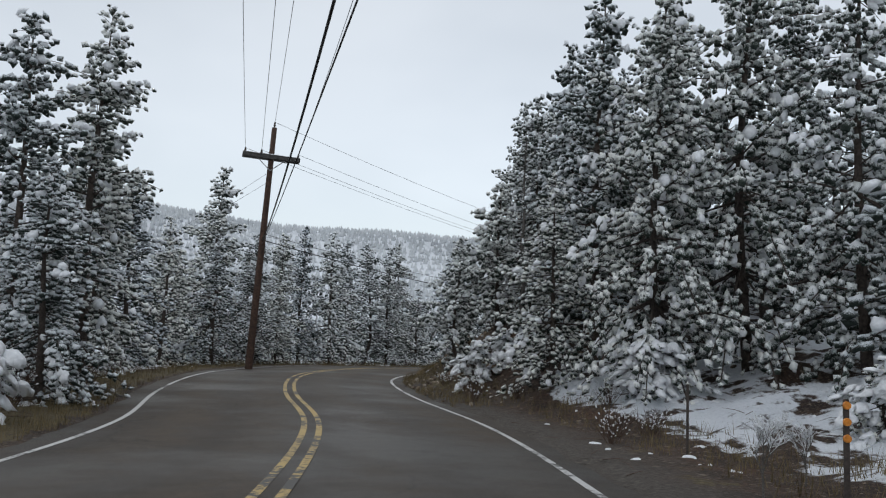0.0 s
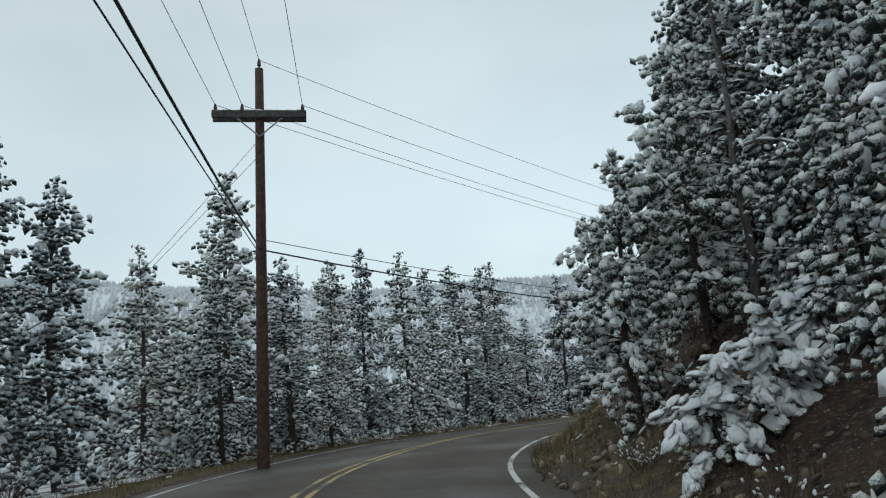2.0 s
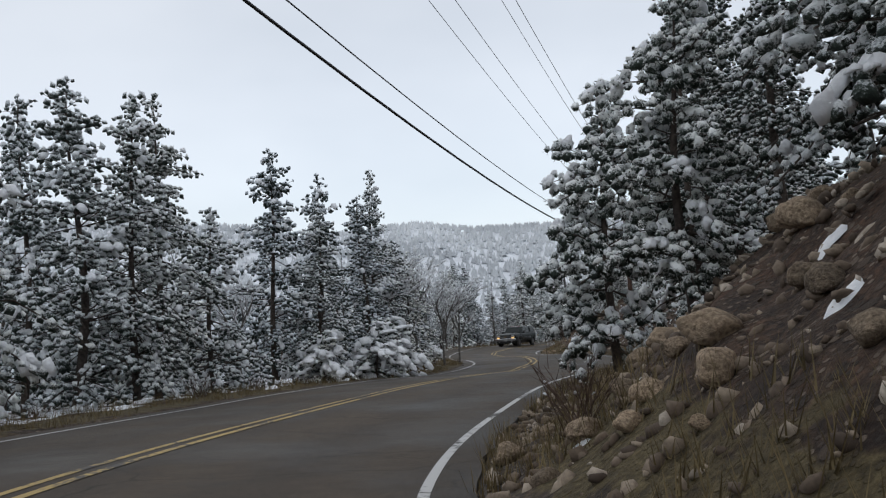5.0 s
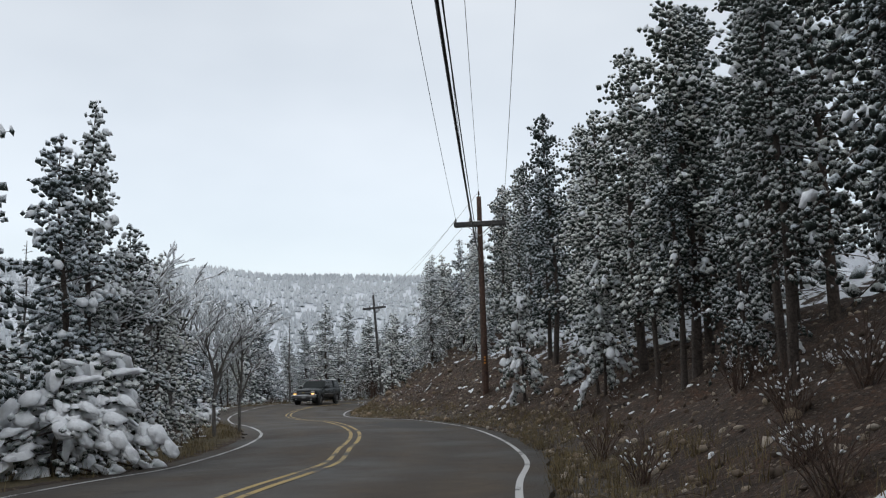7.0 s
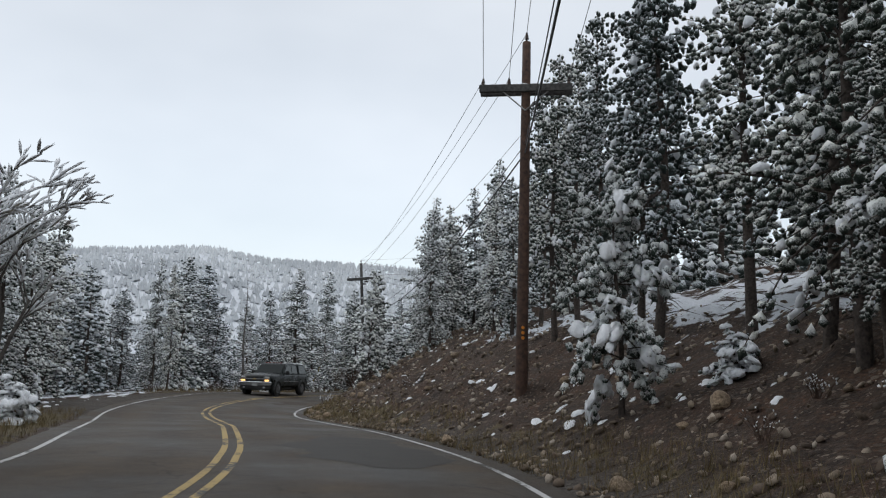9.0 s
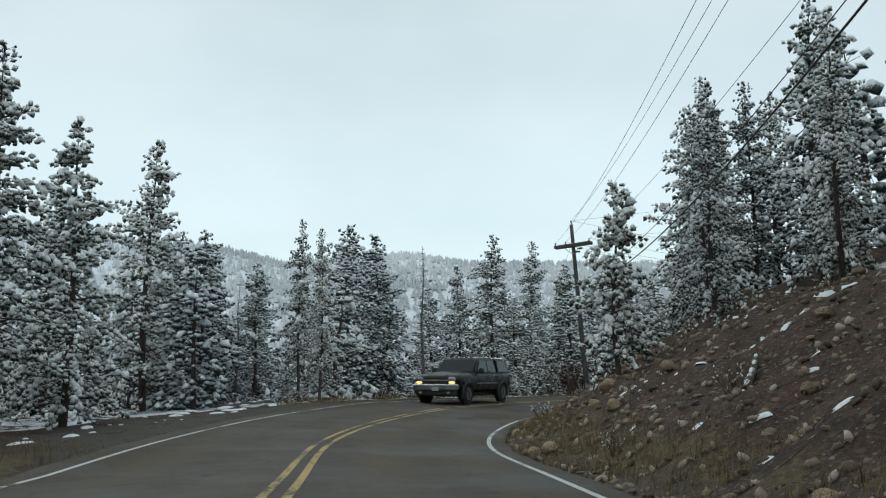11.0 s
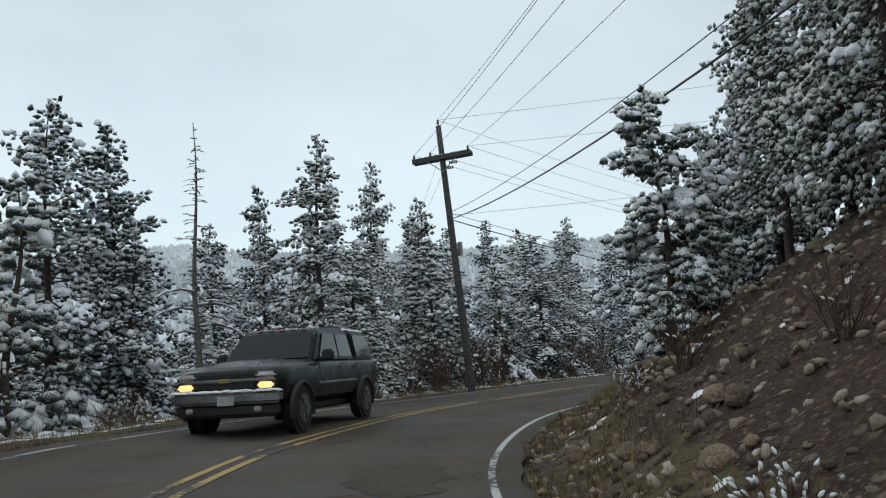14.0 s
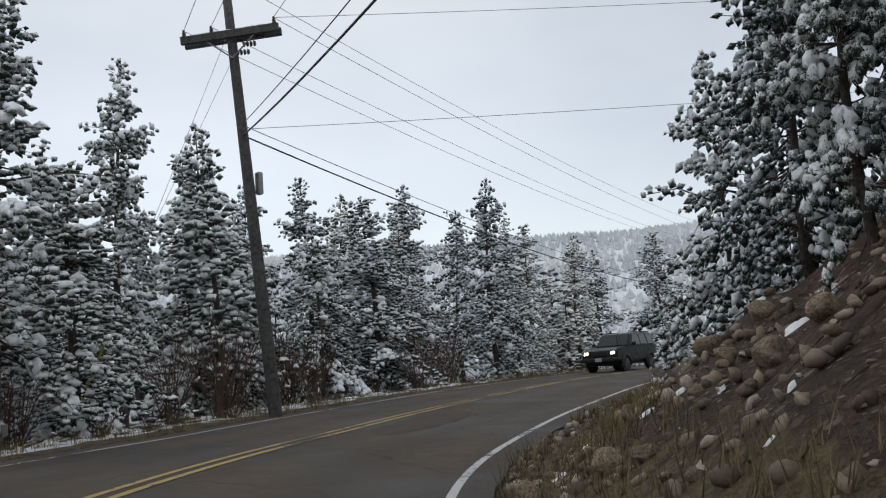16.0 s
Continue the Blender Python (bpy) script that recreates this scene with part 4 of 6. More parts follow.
# ---- dead trees ----
def dead_tree(seed, height, spread, name="dead_tree"):
    rng = random.Random(seed)
    v, f, sv, sf = [], [], [], []
    root = new(name)
    tube(v, f, [(0.05 * math.sin(k), 0.04 * math.cos(k * 1.7), height * k / 10 - (0.3 if k == 0 else 0)) for k in range(11)], [max(0.012, (0.02 + 0.010 * height) * (1 - k / 10) ** 0.8) for k in range(11)], 7)
    for k in range(int(height * 16)):
        h = height * rng.uniform(0.12, 0.98)
        a, L = rng.random() * 6.28, spread * (1.05 - h / height) * rng.uniform(0.3, 1.0) + 0.1
        d = Vector((math.cos(a), math.sin(a), rng.uniform(-0.25, 0.3)))
        o = Vector((0, 0, h))
        mid, end = o + d * L * 0.5, o + d * L - Vector((0, 0, 0.12 * L))
        tube(v, f, [o, mid, end], [0.014, 0.01, 0.004], 3)
        if rng.random() < 0.5:
            tube(v, f, [mid, mid + Vector((d.y, -d.x, 0.2)) * L * 0.35], [0.007, 0.003], 3)
        if rng.random() < 0.75:
            snow_pad(sv, sf, mid.lerp(end, 0.3) + Vector((0, 0, 0.012)), d, L * 0.42, 0.022, 0.022, rng)
    for k in range(7):
        h, a, L = height * rng.uniform(0.12, 0.42), rng.random() * 6.28, spread * rng.uniform(0.8, 1.4)
        pts = [Vector((math.cos(a) * L * u, math.sin(a) * L * u, h + 0.35 * L * u - 0.55 * L * u * u)) for u in (0, 0.35, 0.7, 1.0)]
        tube(v, f, pts, [0.035, 0.028, 0.018, 0.006], 5)
        for u0, u1 in zip(pts, pts[1:]):
            snow_pad(sv, sf, u0.lerp(u1, 0.5) + Vector((0, 0, 0.035)), u1 - u0, (u1 - u0).length * 0.55, 0.04, 0.035, rng)
    mesh_from("trunk", v, f, GREYWOOD, root, smooth=True, label="bare grey trunk with dead twigs")
    tagged(mesh_from("snow_load", sv, sf, SNOW, root, smooth=True, label="thin snow on the twigs"), kind="stuff")
    return root


SNAG = dead_tree(1, 8.0, 1.1)
SNAG_ROWS = [(26.5, 130.0, 7.8), (2.7, 33.2, 7.2), (17.2, 125.2, 5.2), (-10.9, 51.5, 7.4), (3.0, 78.5, 5.6)]
for n_, (x, y, h) in enumerate(SNAG_ROWS):
    ob = SNAG if n_ == 0 else copy_thing(SNAG, Matrix())
    ob.matrix_basis = pose(x, y, ground_at(x, y), 0, 0, 70 * n_) @ Matrix.Diagonal((h / 8, h / 8, h / 8, 1))
    tagged(ob, "bare dead standing pine with snow-lined twigs", "tree", "dead trees")


def leafless_tree(seed, height):
    """A frosted aspen: forking bare limbs lined with snow."""
    rng = random.Random(seed)
    v, f, sv, sf = [], [], [], []
    root = new("leafless_tree")

    def limb(o, d, L, r, depth):
        end = o + d * L
        tube(v, f, [o, o.lerp(end, 0.5) + Vector((rng.uniform(-1, 1), rng.uniform(-1, 1), 0)) * L * 0.05, end], [r, r * 0.8, r * 0.55], 5 if depth < 2 else 3)
        if depth > 1:
            snow_pad(sv, sf, o.lerp(end, 0.55) + Vector((0, 0, r + 0.004)), d, L * 0.46, 0.024, 0.025, rng)
        if depth >= 5 or L < 0.16:
            return
        for k in range(4 if depth < 2 else 3):
            t = rng.uniform(0.35, 1.0)
            nd = (d + Vector((rng.uniform(-1, 1), rng.uniform(-1, 1), rng.uniform(-0.35, 0.6))) * 0.75).normalized()
            limb(o.lerp(end, t), nd, L * rng.uniform(0.5, 0.72), r * 0.58, depth + 1)

    limb(Vector((0, 0, -0.2)), Vector((0.03, 0.02, 1)), height * 0.42, 0.02 + 0.008 * height, 0)
    mesh_from("trunk", v, f, GREYWOOD, root, smooth=True, label="pale bare forking limbs")
    tagged(mesh_from("snow_load", sv, sf, SNOW, root, smooth=True, label="snow lining the bare twigs"), kind="stuff")
    return root


ASPEN = leafless_tree(3, 6.0)
ASPEN_ROWS = [(9.6, 86.4, 6.8, 0), (8.0, 86.2, 7.8, 140), (6.2, 83.0, 8.2, 60), (-1.8, 70.4, 5.4, 200), (10.8, 87.6, 6.2, 300), (6.9, 85.2, 7.4, 250), (4.2, 80.4, 7.0, 20), (3.75, 12.1, 1.25, 80), (4.7, 13.4, 1.0, 190)]
for n_, (x, y, h, a) in enumerate(ASPEN_ROWS):
    ob = ASPEN if n_ == 0 else copy_thing(ASPEN, Matrix())
    ob.matrix_basis = pose(x, y, ground_at(x, y), 0, 0, a) @ Matrix.Diagonal((h / 6, h / 6, h / 6, 1))
    tagged(ob, "leafless tree with frosted white twigs", "tree", "leafless trees")


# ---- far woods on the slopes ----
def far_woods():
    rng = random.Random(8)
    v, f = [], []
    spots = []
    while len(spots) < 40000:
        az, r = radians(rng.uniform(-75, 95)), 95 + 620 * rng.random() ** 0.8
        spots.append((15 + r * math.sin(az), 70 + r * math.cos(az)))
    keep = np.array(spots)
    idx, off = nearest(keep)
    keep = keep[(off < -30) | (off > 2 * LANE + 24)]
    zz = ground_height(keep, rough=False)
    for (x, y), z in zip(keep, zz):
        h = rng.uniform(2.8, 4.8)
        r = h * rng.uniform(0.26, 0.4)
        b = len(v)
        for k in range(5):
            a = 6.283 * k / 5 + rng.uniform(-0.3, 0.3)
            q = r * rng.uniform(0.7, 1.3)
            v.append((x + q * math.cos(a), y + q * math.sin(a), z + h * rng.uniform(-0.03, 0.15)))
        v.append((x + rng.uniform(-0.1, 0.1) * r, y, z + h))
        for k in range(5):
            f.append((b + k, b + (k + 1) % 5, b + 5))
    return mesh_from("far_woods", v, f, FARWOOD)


# snowy pines with the distance haze painted in: base colour paled, contrast flattened
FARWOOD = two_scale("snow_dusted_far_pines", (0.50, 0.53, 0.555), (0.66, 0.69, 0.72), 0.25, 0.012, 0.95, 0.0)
tagged(far_woods(), "far pine woods dusted with snow and paled as by haze on the valley slopes", "forest", kind="stuff")


# ---- utility poles ----
def utility_pole(foot, top, arm_dir, length=2.44, transformer=False):
    foot, top = Vector(foot), Vector(top)
    root = new("utility_pole")
    root.location = foot
    ax = (top - foot)
    H = ax.length
    ax.normalize()
    v, f = [], []
    tube(v, f, [ax * (H * k / 8) - (ax * 0.4 if k == 0 else Vector((0, 0, 0))) for k in range(9)], [0.165 - 0.055 * k / 8 for k in range(9)], 14)
    f.append(tuple(range(len(v) - 14, len(v))))
    mesh_from("pole", v, f, POLE, root, smooth=True, label="tall dark brown tarred wooden pole")
    ad = Vector((*arm_dir, 0)).normalized()
    ad = (ad - ax * ad.dot(ax)).normalized()
    sd = ax.cross(ad)

    def block(name, c, sx, sy, sz, mat, parent=root, label=""):
        bm = bmesh.new()
        bmesh.ops.create_cube(bm, size=1)
        rot = Matrix((ad, sd, ax)).transposed().to_4x4()
        bmesh.ops.transform(bm, matrix=Matrix.Translation(c) @ rot @ Matrix.Diagonal((sx, sy, sz, 1)), verts=bm.verts)
        bmesh.ops.bevel(bm, geom=bm.edges, offset=min(sx, sy, sz) * 0.12, segments=1, affect="EDGES")
        return part(name, bm, mat, parent, label)

    at = ax * (H - 1.32) + sd * -0.16
    for side_ in (0, 0.32):
        block("crossarm", at + sd * side_, length, 0.10, 0.2, ARM, label="weathered grey wooden crossarm")
    snow_v, snow_f = [], []
    rng = random.Random(int(H * 1000))
    for k in range(9):
        snow_pad(snow_v, snow_f, at + ad * (k - 4) * length / 9 + ax * 0.105, ad, 0.16, 0.05, 0.03, rng)
    mesh_from("snow_strip", snow_v, snow_f, SNOW, root, smooth=True, label="thin snow along the crossarm")
    for s in (-1, 1):
        bv, bf = [], []
        tube(bv, bf, [at + ad * s * 0.62 - ax * 0.07, ax * (H - 1.92) - sd * 0.13], [0.02, 0.02], 5)
        mesh_from("brace", bv, bf, STEEL, root, label="galvanised steel crossarm brace")
    pins = [at + ad * s * length * 0.46 for s in (-1, 1)] + [at - ad * length * 0.18, ax * H]
    for p in pins:
        bm = bmesh.new()
        for z, r in ((0.06, 0.03), (0.12, 0.06), (0.19, 0.05), (0.25, 0.035)):
            bmesh.ops.create_cone(bm, cap_ends=True, segments=10, radius1=r, radius2=r * 0.8, depth=0.05, matrix=Matrix.Translation(p + ax * z))
        bmesh.ops.create_cone(bm, cap_ends=True, segments=8, radius1=0.012, radius2=0.012, depth=0.2, matrix=Matrix.Translation(p + ax * 0.02))
        part("insulator", bm, GLASSY, root, "dark pin insulator")
    return root, [foot + p + ax * 0.25 for p in pins], foot, ax, H


P1, A1, F1, X1, H1 = utility_pole((-8.22, 38.9, -2.3), (-7.76, 39.0, 8.49), (2.34, 0.69))
P2, A2, F2, X2, H2 = utility_pole((22.66, 89.2, -1.8), (22.66, 89.2, 7.86), (1.96, -1.46))
P3, A3, F3, X3, H3 = utility_pole((38.4, 136.3, -2.6), (37.69, 136.6, 8.22), (1.77, -1.68))
for p, words in ((P1, "dark wooden utility pole at the outside of the bend"), (P2, "dark wooden utility pole at the foot of the bank"), (P3, "leaning dark wooden utility pole beside the far bend")):
    tagged(p, words, "utility pole", "utility poles")
for c in P3.children:
    if c.name.startswith("pole"):
        c.data.materials[0] = ARM
        c["label"] = "tall weathered dark grey wooden pole"


def wire(name, a, b, sag, r, material, label):
    a, b = Vector(a), Vector(b)
    v, f = [], []
    n = 24
    tube(v, f, [a.lerp(b, k / n) - Vector((0, 0, 4 * sag * (k / n) * (1 - k / n))) for k in range(n + 1)], [r] * (n + 1), 5)
    ob = mesh_from(name, v, f, material, None, smooth=True)
    return tagged(ob, label, "power line", "overhead lines")


BACK = [Vector((5.8, -20.3, 7.6)), Vector((8.2, -19.7, 7.6)), Vector((6.5, -20.1, 7.6)), Vector((7.0, -20, 9.0))]
AHEAD = [Vector((100, 160, 7.0)), Vector((101, 157.6, 7.0)), Vector((100.3, 159.2, 7.0)), Vector((100.5, 158.8, 8.4))]
for pa, pb in ((BACK, A1), (A1, A2), (A2, A3), (A3, AHEAD)):
    for a, b in zip(pa, pb):
        wire("power_line", a, b, 0.9, 0.008, ALWIRE, "thin grey overhead power line")
for fr, rad, sag, low, back, hung in ((0.03, 0.022, 1.5, 1.6, 6.6, 0.545), (0.055, 0.011, 1.3, 0.5, 2.4, 0.53)):
    att = [F1 + X1 * H1 * (0.515 + fr), F2 + X2 * H2 * (0.655 + fr), F3 + X3 * H3 * (0.615 + fr)]
    wire("cable", (7.5, -20, back), F1 + X1 * H1 * hung, low, rad, WIRE, "thick black overhead communication cable")
    wire("cable", att[0], att[1], sag, rad, WIRE, "thick black overhead communication cable")
    wire("cable", att[1], att[2], sag, rad, WIRE, "thick black overhead communication cable")
    wire("cable", att[2], (100, 158.6, 3.4), sag, rad, WIRE, "thick black overhead communication cable")

# service lines and guys
for a, b, sg in ((F1 + X1 * H1 * 0.82, (-60, 78, -14.0), 0.6), (F1 + X1 * H1 * 0.78, (-60, 75, -14.0), 0.6), (A3[3], (80, 112, 13.0), 0.4), (A3[1], (80, 111, 10.5), 0.4), (F3 + X3 * H3 * 0.66, (80, 113, 8.0), 0.4)):
    wire("power_line", a, b, sg, 0.007, ALWIRE, "thin grey overhead service line")
for k, (fr, gx, gy) in enumerate(((0.9, 34.6, 139.2), (0.83, 34.0, 138.4))):
    wire("guy_wire", F3 + X3 * H3 * fr, (gx, gy, ground_at(gx, gy)), 0.0, 0.006, STEEL, "steel guy wire anchoring the leaning pole")


# ---- stones, grass, shrubs and litter ----
def rock_mesh(seed):
    """A weathered stone: a lump with flattened faces and rounded edges."""
    rng = random.Random(seed)
    bm = bmesh.new()
    bmesh.ops.create_icosphere(bm, subdivisions=3, radius=1.0)
    cuts = [(Vector((rng.gauss(0, 1), rng.gauss(0, 1), rng.gauss(0, 1))).normalized(), rng.uniform(0.55, 0.85)) for _ in range(7)]
    off = Vector((rng.random() * 40, 0, 0))
    for v in bm.verts:
        for n_, d in cuts:
            over = v.co.dot(n_) - d
            if over > 0:
                v.co -= n_ * over * 0.85
        v.co *= 1 + 0.16 * noise.noise(v.co * 1.4 + off) + 0.05 * noise.noise(v.co * 4.0 + off)
        v.co.y *= 0.82
        v.co.z *= 0.66
    me = bpy.data.meshes.new("rock")
    bm.to_mesh(me)
    bm.free()
    me.materials.append(ROCK)
    me.shade_smooth()
    return me


ROCKS = [rock_mesh(k) for k in range(8)]


def lay_rock(k, x, y, size, turn, label="weathered tan granite rock on the bank", sink=0.25):
    ob = new("rock", ROCKS[k])
    ob.matrix_basis = pose(x, y, ground_at(x, y) + size * (0.5 - sink) * 0.6, turn % 23 - 11, turn % 31 - 15, turn) @ Matrix.Diagonal((size / 2,) * 3 + (1,))
    return tagged(ob, label, "rock", "rocks on the banks")


# the larger ones where they lie
BOULDERS = [
    (0, 0.75, 35.3, 0.8), (1, 0.72, 44.7, 0.42), (2, 1.15, 45.4, 0.5), (3, 1.85, 45.2, 0.34), (4, 2.7, 46.3, 0.5), (6, 2.9, 45.0, 0.42), (5, 0.95, 46.4, 0.36),
    (7, 0.4, 40.5, 0.4), (0, 0.2, 37.8, 0.4), (2, 25.2, 105.5, 0.6), (3, 27.2, 108.8, 0.4), (1, 30.9, 117.2, 0.6), (4, 30.2, 116.9, 0.32), (5, 33.8, 120.0, 0.5),
    (6, 34.3, 121.6, 0.45), (7, 29.7, 119.7, 0.3), (0, 33.0, 118.9, 0.45), (1, 20.4, 80.4, 0.5), (3, 1.6, 29.6, 0.5), (5, 2.2, 47.9, 0.55), (2, 32.2, 119.6, 0.4), (4, 31.7, 118.6, 0.36),
]
for n_, (k, x, y, sz) in enumerate(BOULDERS):
    lay_rock(k, x, y, sz, 67 * n_, "large pale granite boulder set in the soil bank")

pebble = random.Random(21)
stones_v, stones_f = [], []
laid, small = 0, 0
for _ in range(120000):
    if laid >= 295 and small >= 19000:
        break
    i = pebble.randrange(60, NST - 40)
    e = 0.5 + 7.5 * pebble.random() ** 1.3
    x, y, _z = road_point(i, -e)
    steep = EDGE[i, 4]
    if pebble.random() > min(1.0, max(0.06, (steep - 0.3) * 2.6)) or not 24 < y < 134 or x > 62:
        continue
    if 54 < y < 74 and pebble.random() < 0.5:
        continue
    if laid < 295 and pebble.random() < (0.14 if 38 < y < 50 or 102 < y < 125 else (0.05 if 76 < y < 100 else 0.015)):
        lay_rock(pebble.randrange(8), x, y, 0.14 + 0.30 * pebble.random() ** 1.8, pebble.uniform(0, 360))
        laid += 1
    elif small < 19000:
        r = 0.02 + 0.065 * pebble.random() ** 2.0
        z = ground_at(x, y)
        b = len(stones_v)
        spin = Matrix.Rotation(pebble.uniform(0, 6.28), 3, Vector((pebble.uniform(-1, 1), pebble.uniform(-1, 1), 0.4)))
        flat = pebble.uniform(0.35, 0.75)
        shape_v, shape_f = (ICO_V, ICO_F) if r > 0.04 else (OCT_V, OCT_F)
        for c in shape_v:
            q = spin @ Vector((c.x * 1.25, c.y, c.z * flat)) * (r * pebble.uniform(0.72, 1.22))
            stones_v.append((x + q.x, y + q.y, z + r * 0.2 + q.z))
        stones_f.extend(tuple(b + q for q in f) for f in shape_f)
        small += 1


def stone_material():
    mat, n, l, b = shader("loose_stones", 0.92)
    gi = n.new("ShaderNodeNewGeometry")
    f = noise_node(n, l, 40, 3.0)
    col = ramp_node(n, l, gi.outputs["Random Per Island"], ((0.0, (0.07, 0.05, 0.036)), (0.45, (0.18, 0.135, 0.098)), (0.8, (0.33, 0.265, 0.195)), (1.0, (0.47, 0.41, 0.34)))).outputs["Color"]
    grain = ramp_node(n, l, f.outputs["Fac"], ((0.3, (0.75, 0.75, 0.75)), (0.7, (1.1, 1.1, 1.1)))).outputs["Color"]
    l.new(mix_node(n, l, 1.0, col, grain, "MULTIPLY"), b.inputs["Base Color"])
    return mat


tagged(mesh_from("loose_stones", stones_v, stones_f, stone_material(), smooth=True), "loose brown stones scattered over the bank", "stones", kind="stuff")

# fallen twigs and sticks over the banks and under the trees
stick = random.Random(53)
lv, lf = [], []
for _ in range(2600):
    i = stick.randrange(80, NST - 60)
    x, y, _z = road_point(i, -stick.uniform(0.7, 7.0) if stick.random() < 0.75 else 2 * LANE + stick.uniform(1.5, 4.0))
    if not 5 < y < 140:
        continue
    L, a = stick.uniform(0.1, 0.55), stick.uniform(0, 6.28)
    x2, y2 = x + L * math.cos(a), y + L * math.sin(a)
    z1, z2 = ground_at(x, y) + 0.01, ground_at(x2, y2) + stick.uniform(0.01, 0.09)
    tube(lv, lf, [(x, y, z1), ((x + x2) / 2 + 0.03, (y + y2) / 2, (z1 + z2) / 2 + 0.015), (x2, y2, z2)], [0.007, 0.006, 0.003], 3)
tagged(mesh_from("twig_litter", lv, lf, TWIG), "dry twigs and sticks littering the stony bank", "litter", kind="stuff")

# dry grass along the verges
blade = random.Random(31)
gv, gf = [], []
for _ in range(30000):
    i = blade.randrange(80, NST - 60)
    if blade.random() < 0.6:
        off = -0.4 - (0.8 + EDGE[i, 3]) * blade.random() ** 1.2
    else:
        off = 2 * LANE + blade.uniform(0.6, 3.0)
    x, y, _z = road_point(i, off)
    if noise.noise((x * 0.5, y * 0.5, 9.0)) < -0.2 or (106 < y < 120 and off > 0) or (y < 24 and -1.8 < off < 0):
        continue
    z = ground_at(x, y)
    for _k in range(3):
        h, a = blade.uniform(0.08, 0.34), blade.uniform(0, 6.28)
        w = 0.006
        px, py = x + blade.uniform(-0.08, 0.08), y + blade.uniform(-0.08, 0.08)
        dx, dy = math.cos(a), math.sin(a)
        b = len(gv)
        gv.extend(((px - dy * w, py + dx * w, z - 0.02), (px + dy * w, py - dx * w, z - 0.02), (px + dx * h * 0.5, py + dy * h * 0.5, z + h)))
        gf.append((b, b + 1, b + 2))
tagged(mesh_from("dry_grass", gv, gf, STRAW), "tufts of dry yellow-brown grass on the verges", "grass", kind="stuff")


def shrub(seed, height, snowy):
    rng = random.Random(seed)
    root = new("dry_shrub")
    v, f, sv, sf = [], [], [], []
    for k in range(26):
        a, lean_ = rng.random() * 6.28, rng.uniform(0.15, 0.9)
        d = Vector((math.cos(a) * lean_, math.sin(a) * lean_, 1)).normalized()
        L = height * rng.uniform(0.5, 1.0)
        o = Vector((rng.uniform(-0.12, 0.12), rng.uniform(-0.12, 0.12), -0.05))
        tube(v, f, [o, o + d * L * 0.6, o + d * L + Vector((0, 0, -0.06 * L))], [0.008, 0.006, 0.003], 3)
        for j in range(4):
            p = o + d * L * rng.uniform(0.4, 0.95)
            e = (d + Vector((rng.uniform(-1, 1), rng.uniform(-1, 1), rng.uniform(-0.3, 0.5)))).normalized()
            tube(v, f, [p, p + e * L * 0.28], [0.004, 0.002], 3)
            if rng.random() < snowy:
                snow_pad(sv, sf, p + e * L * 0.2, e, 0.032, 0.016, 0.014, rng)
    tagged(mesh_from("twig_tangle", v, f, TWIG, root, label="brown bare stems"), kind="stuff")
    if sv:
        tagged(mesh_from("snow_load", sv, sf, SNOW, root, smooth=True), kind="stuff")
    return root


SHRUBS = [shrub(1, 0.8, 0.25), shrub(2, 0.6, 0.5), shrub(3, 1.0, 0.1)]
sh = random.Random(17)
count = 0
for _ in range(2000):
    if count >= 110:
        break
    i = sh.randrange(100, NST - 40)
    off = 2 * LANE + sh.uniform(2.0, 3.6) if sh.random() < 0.6 else -sh.uniform(1.2, 4.5)
    x, y, _z = road_point(i, off)
    if not 8 < y < 150 or x > 64 or (104 < y < 121 and 0 < off < 13):
        continue
    proto = SHRUBS[count % 3]
    ob = proto if count < 3 else copy_thing(proto, Matrix())
    s_ = sh.uniform(0.6, 1.2)
    ob.matrix_basis = pose(x, y, ground_at(x, y), 0, 0, sh.uniform(0, 360)) @ Matrix.Diagonal((s_, s_, s_, 1))
    tagged(ob, "bare brown shrub with flecks of snow at the verge", "shrub", "verge shrubs")
    count += 1

# taller bare shrubs in the wood's edge at the far bend
for k in range(14):
    i = sh.randrange(NST - 175, NST - 118)
    x, y, _z = road_point(i, 2 * LANE + sh.uniform(2.2, 6.0))
    ob = copy_thing(SHRUBS[2], Matrix())
    s_ = sh.uniform(2.2, 3.6)
    ob.matrix_basis = pose(x, y, ground_at(x, y), 0, 0, sh.uniform(0, 360)) @ Matrix.Diagonal((s_ * 0.7, s_ * 0.7, s_, 1))
    tagged(ob, "tall bare rusty-brown shrub at the wood's edge", "shrub", "verge shrubs")

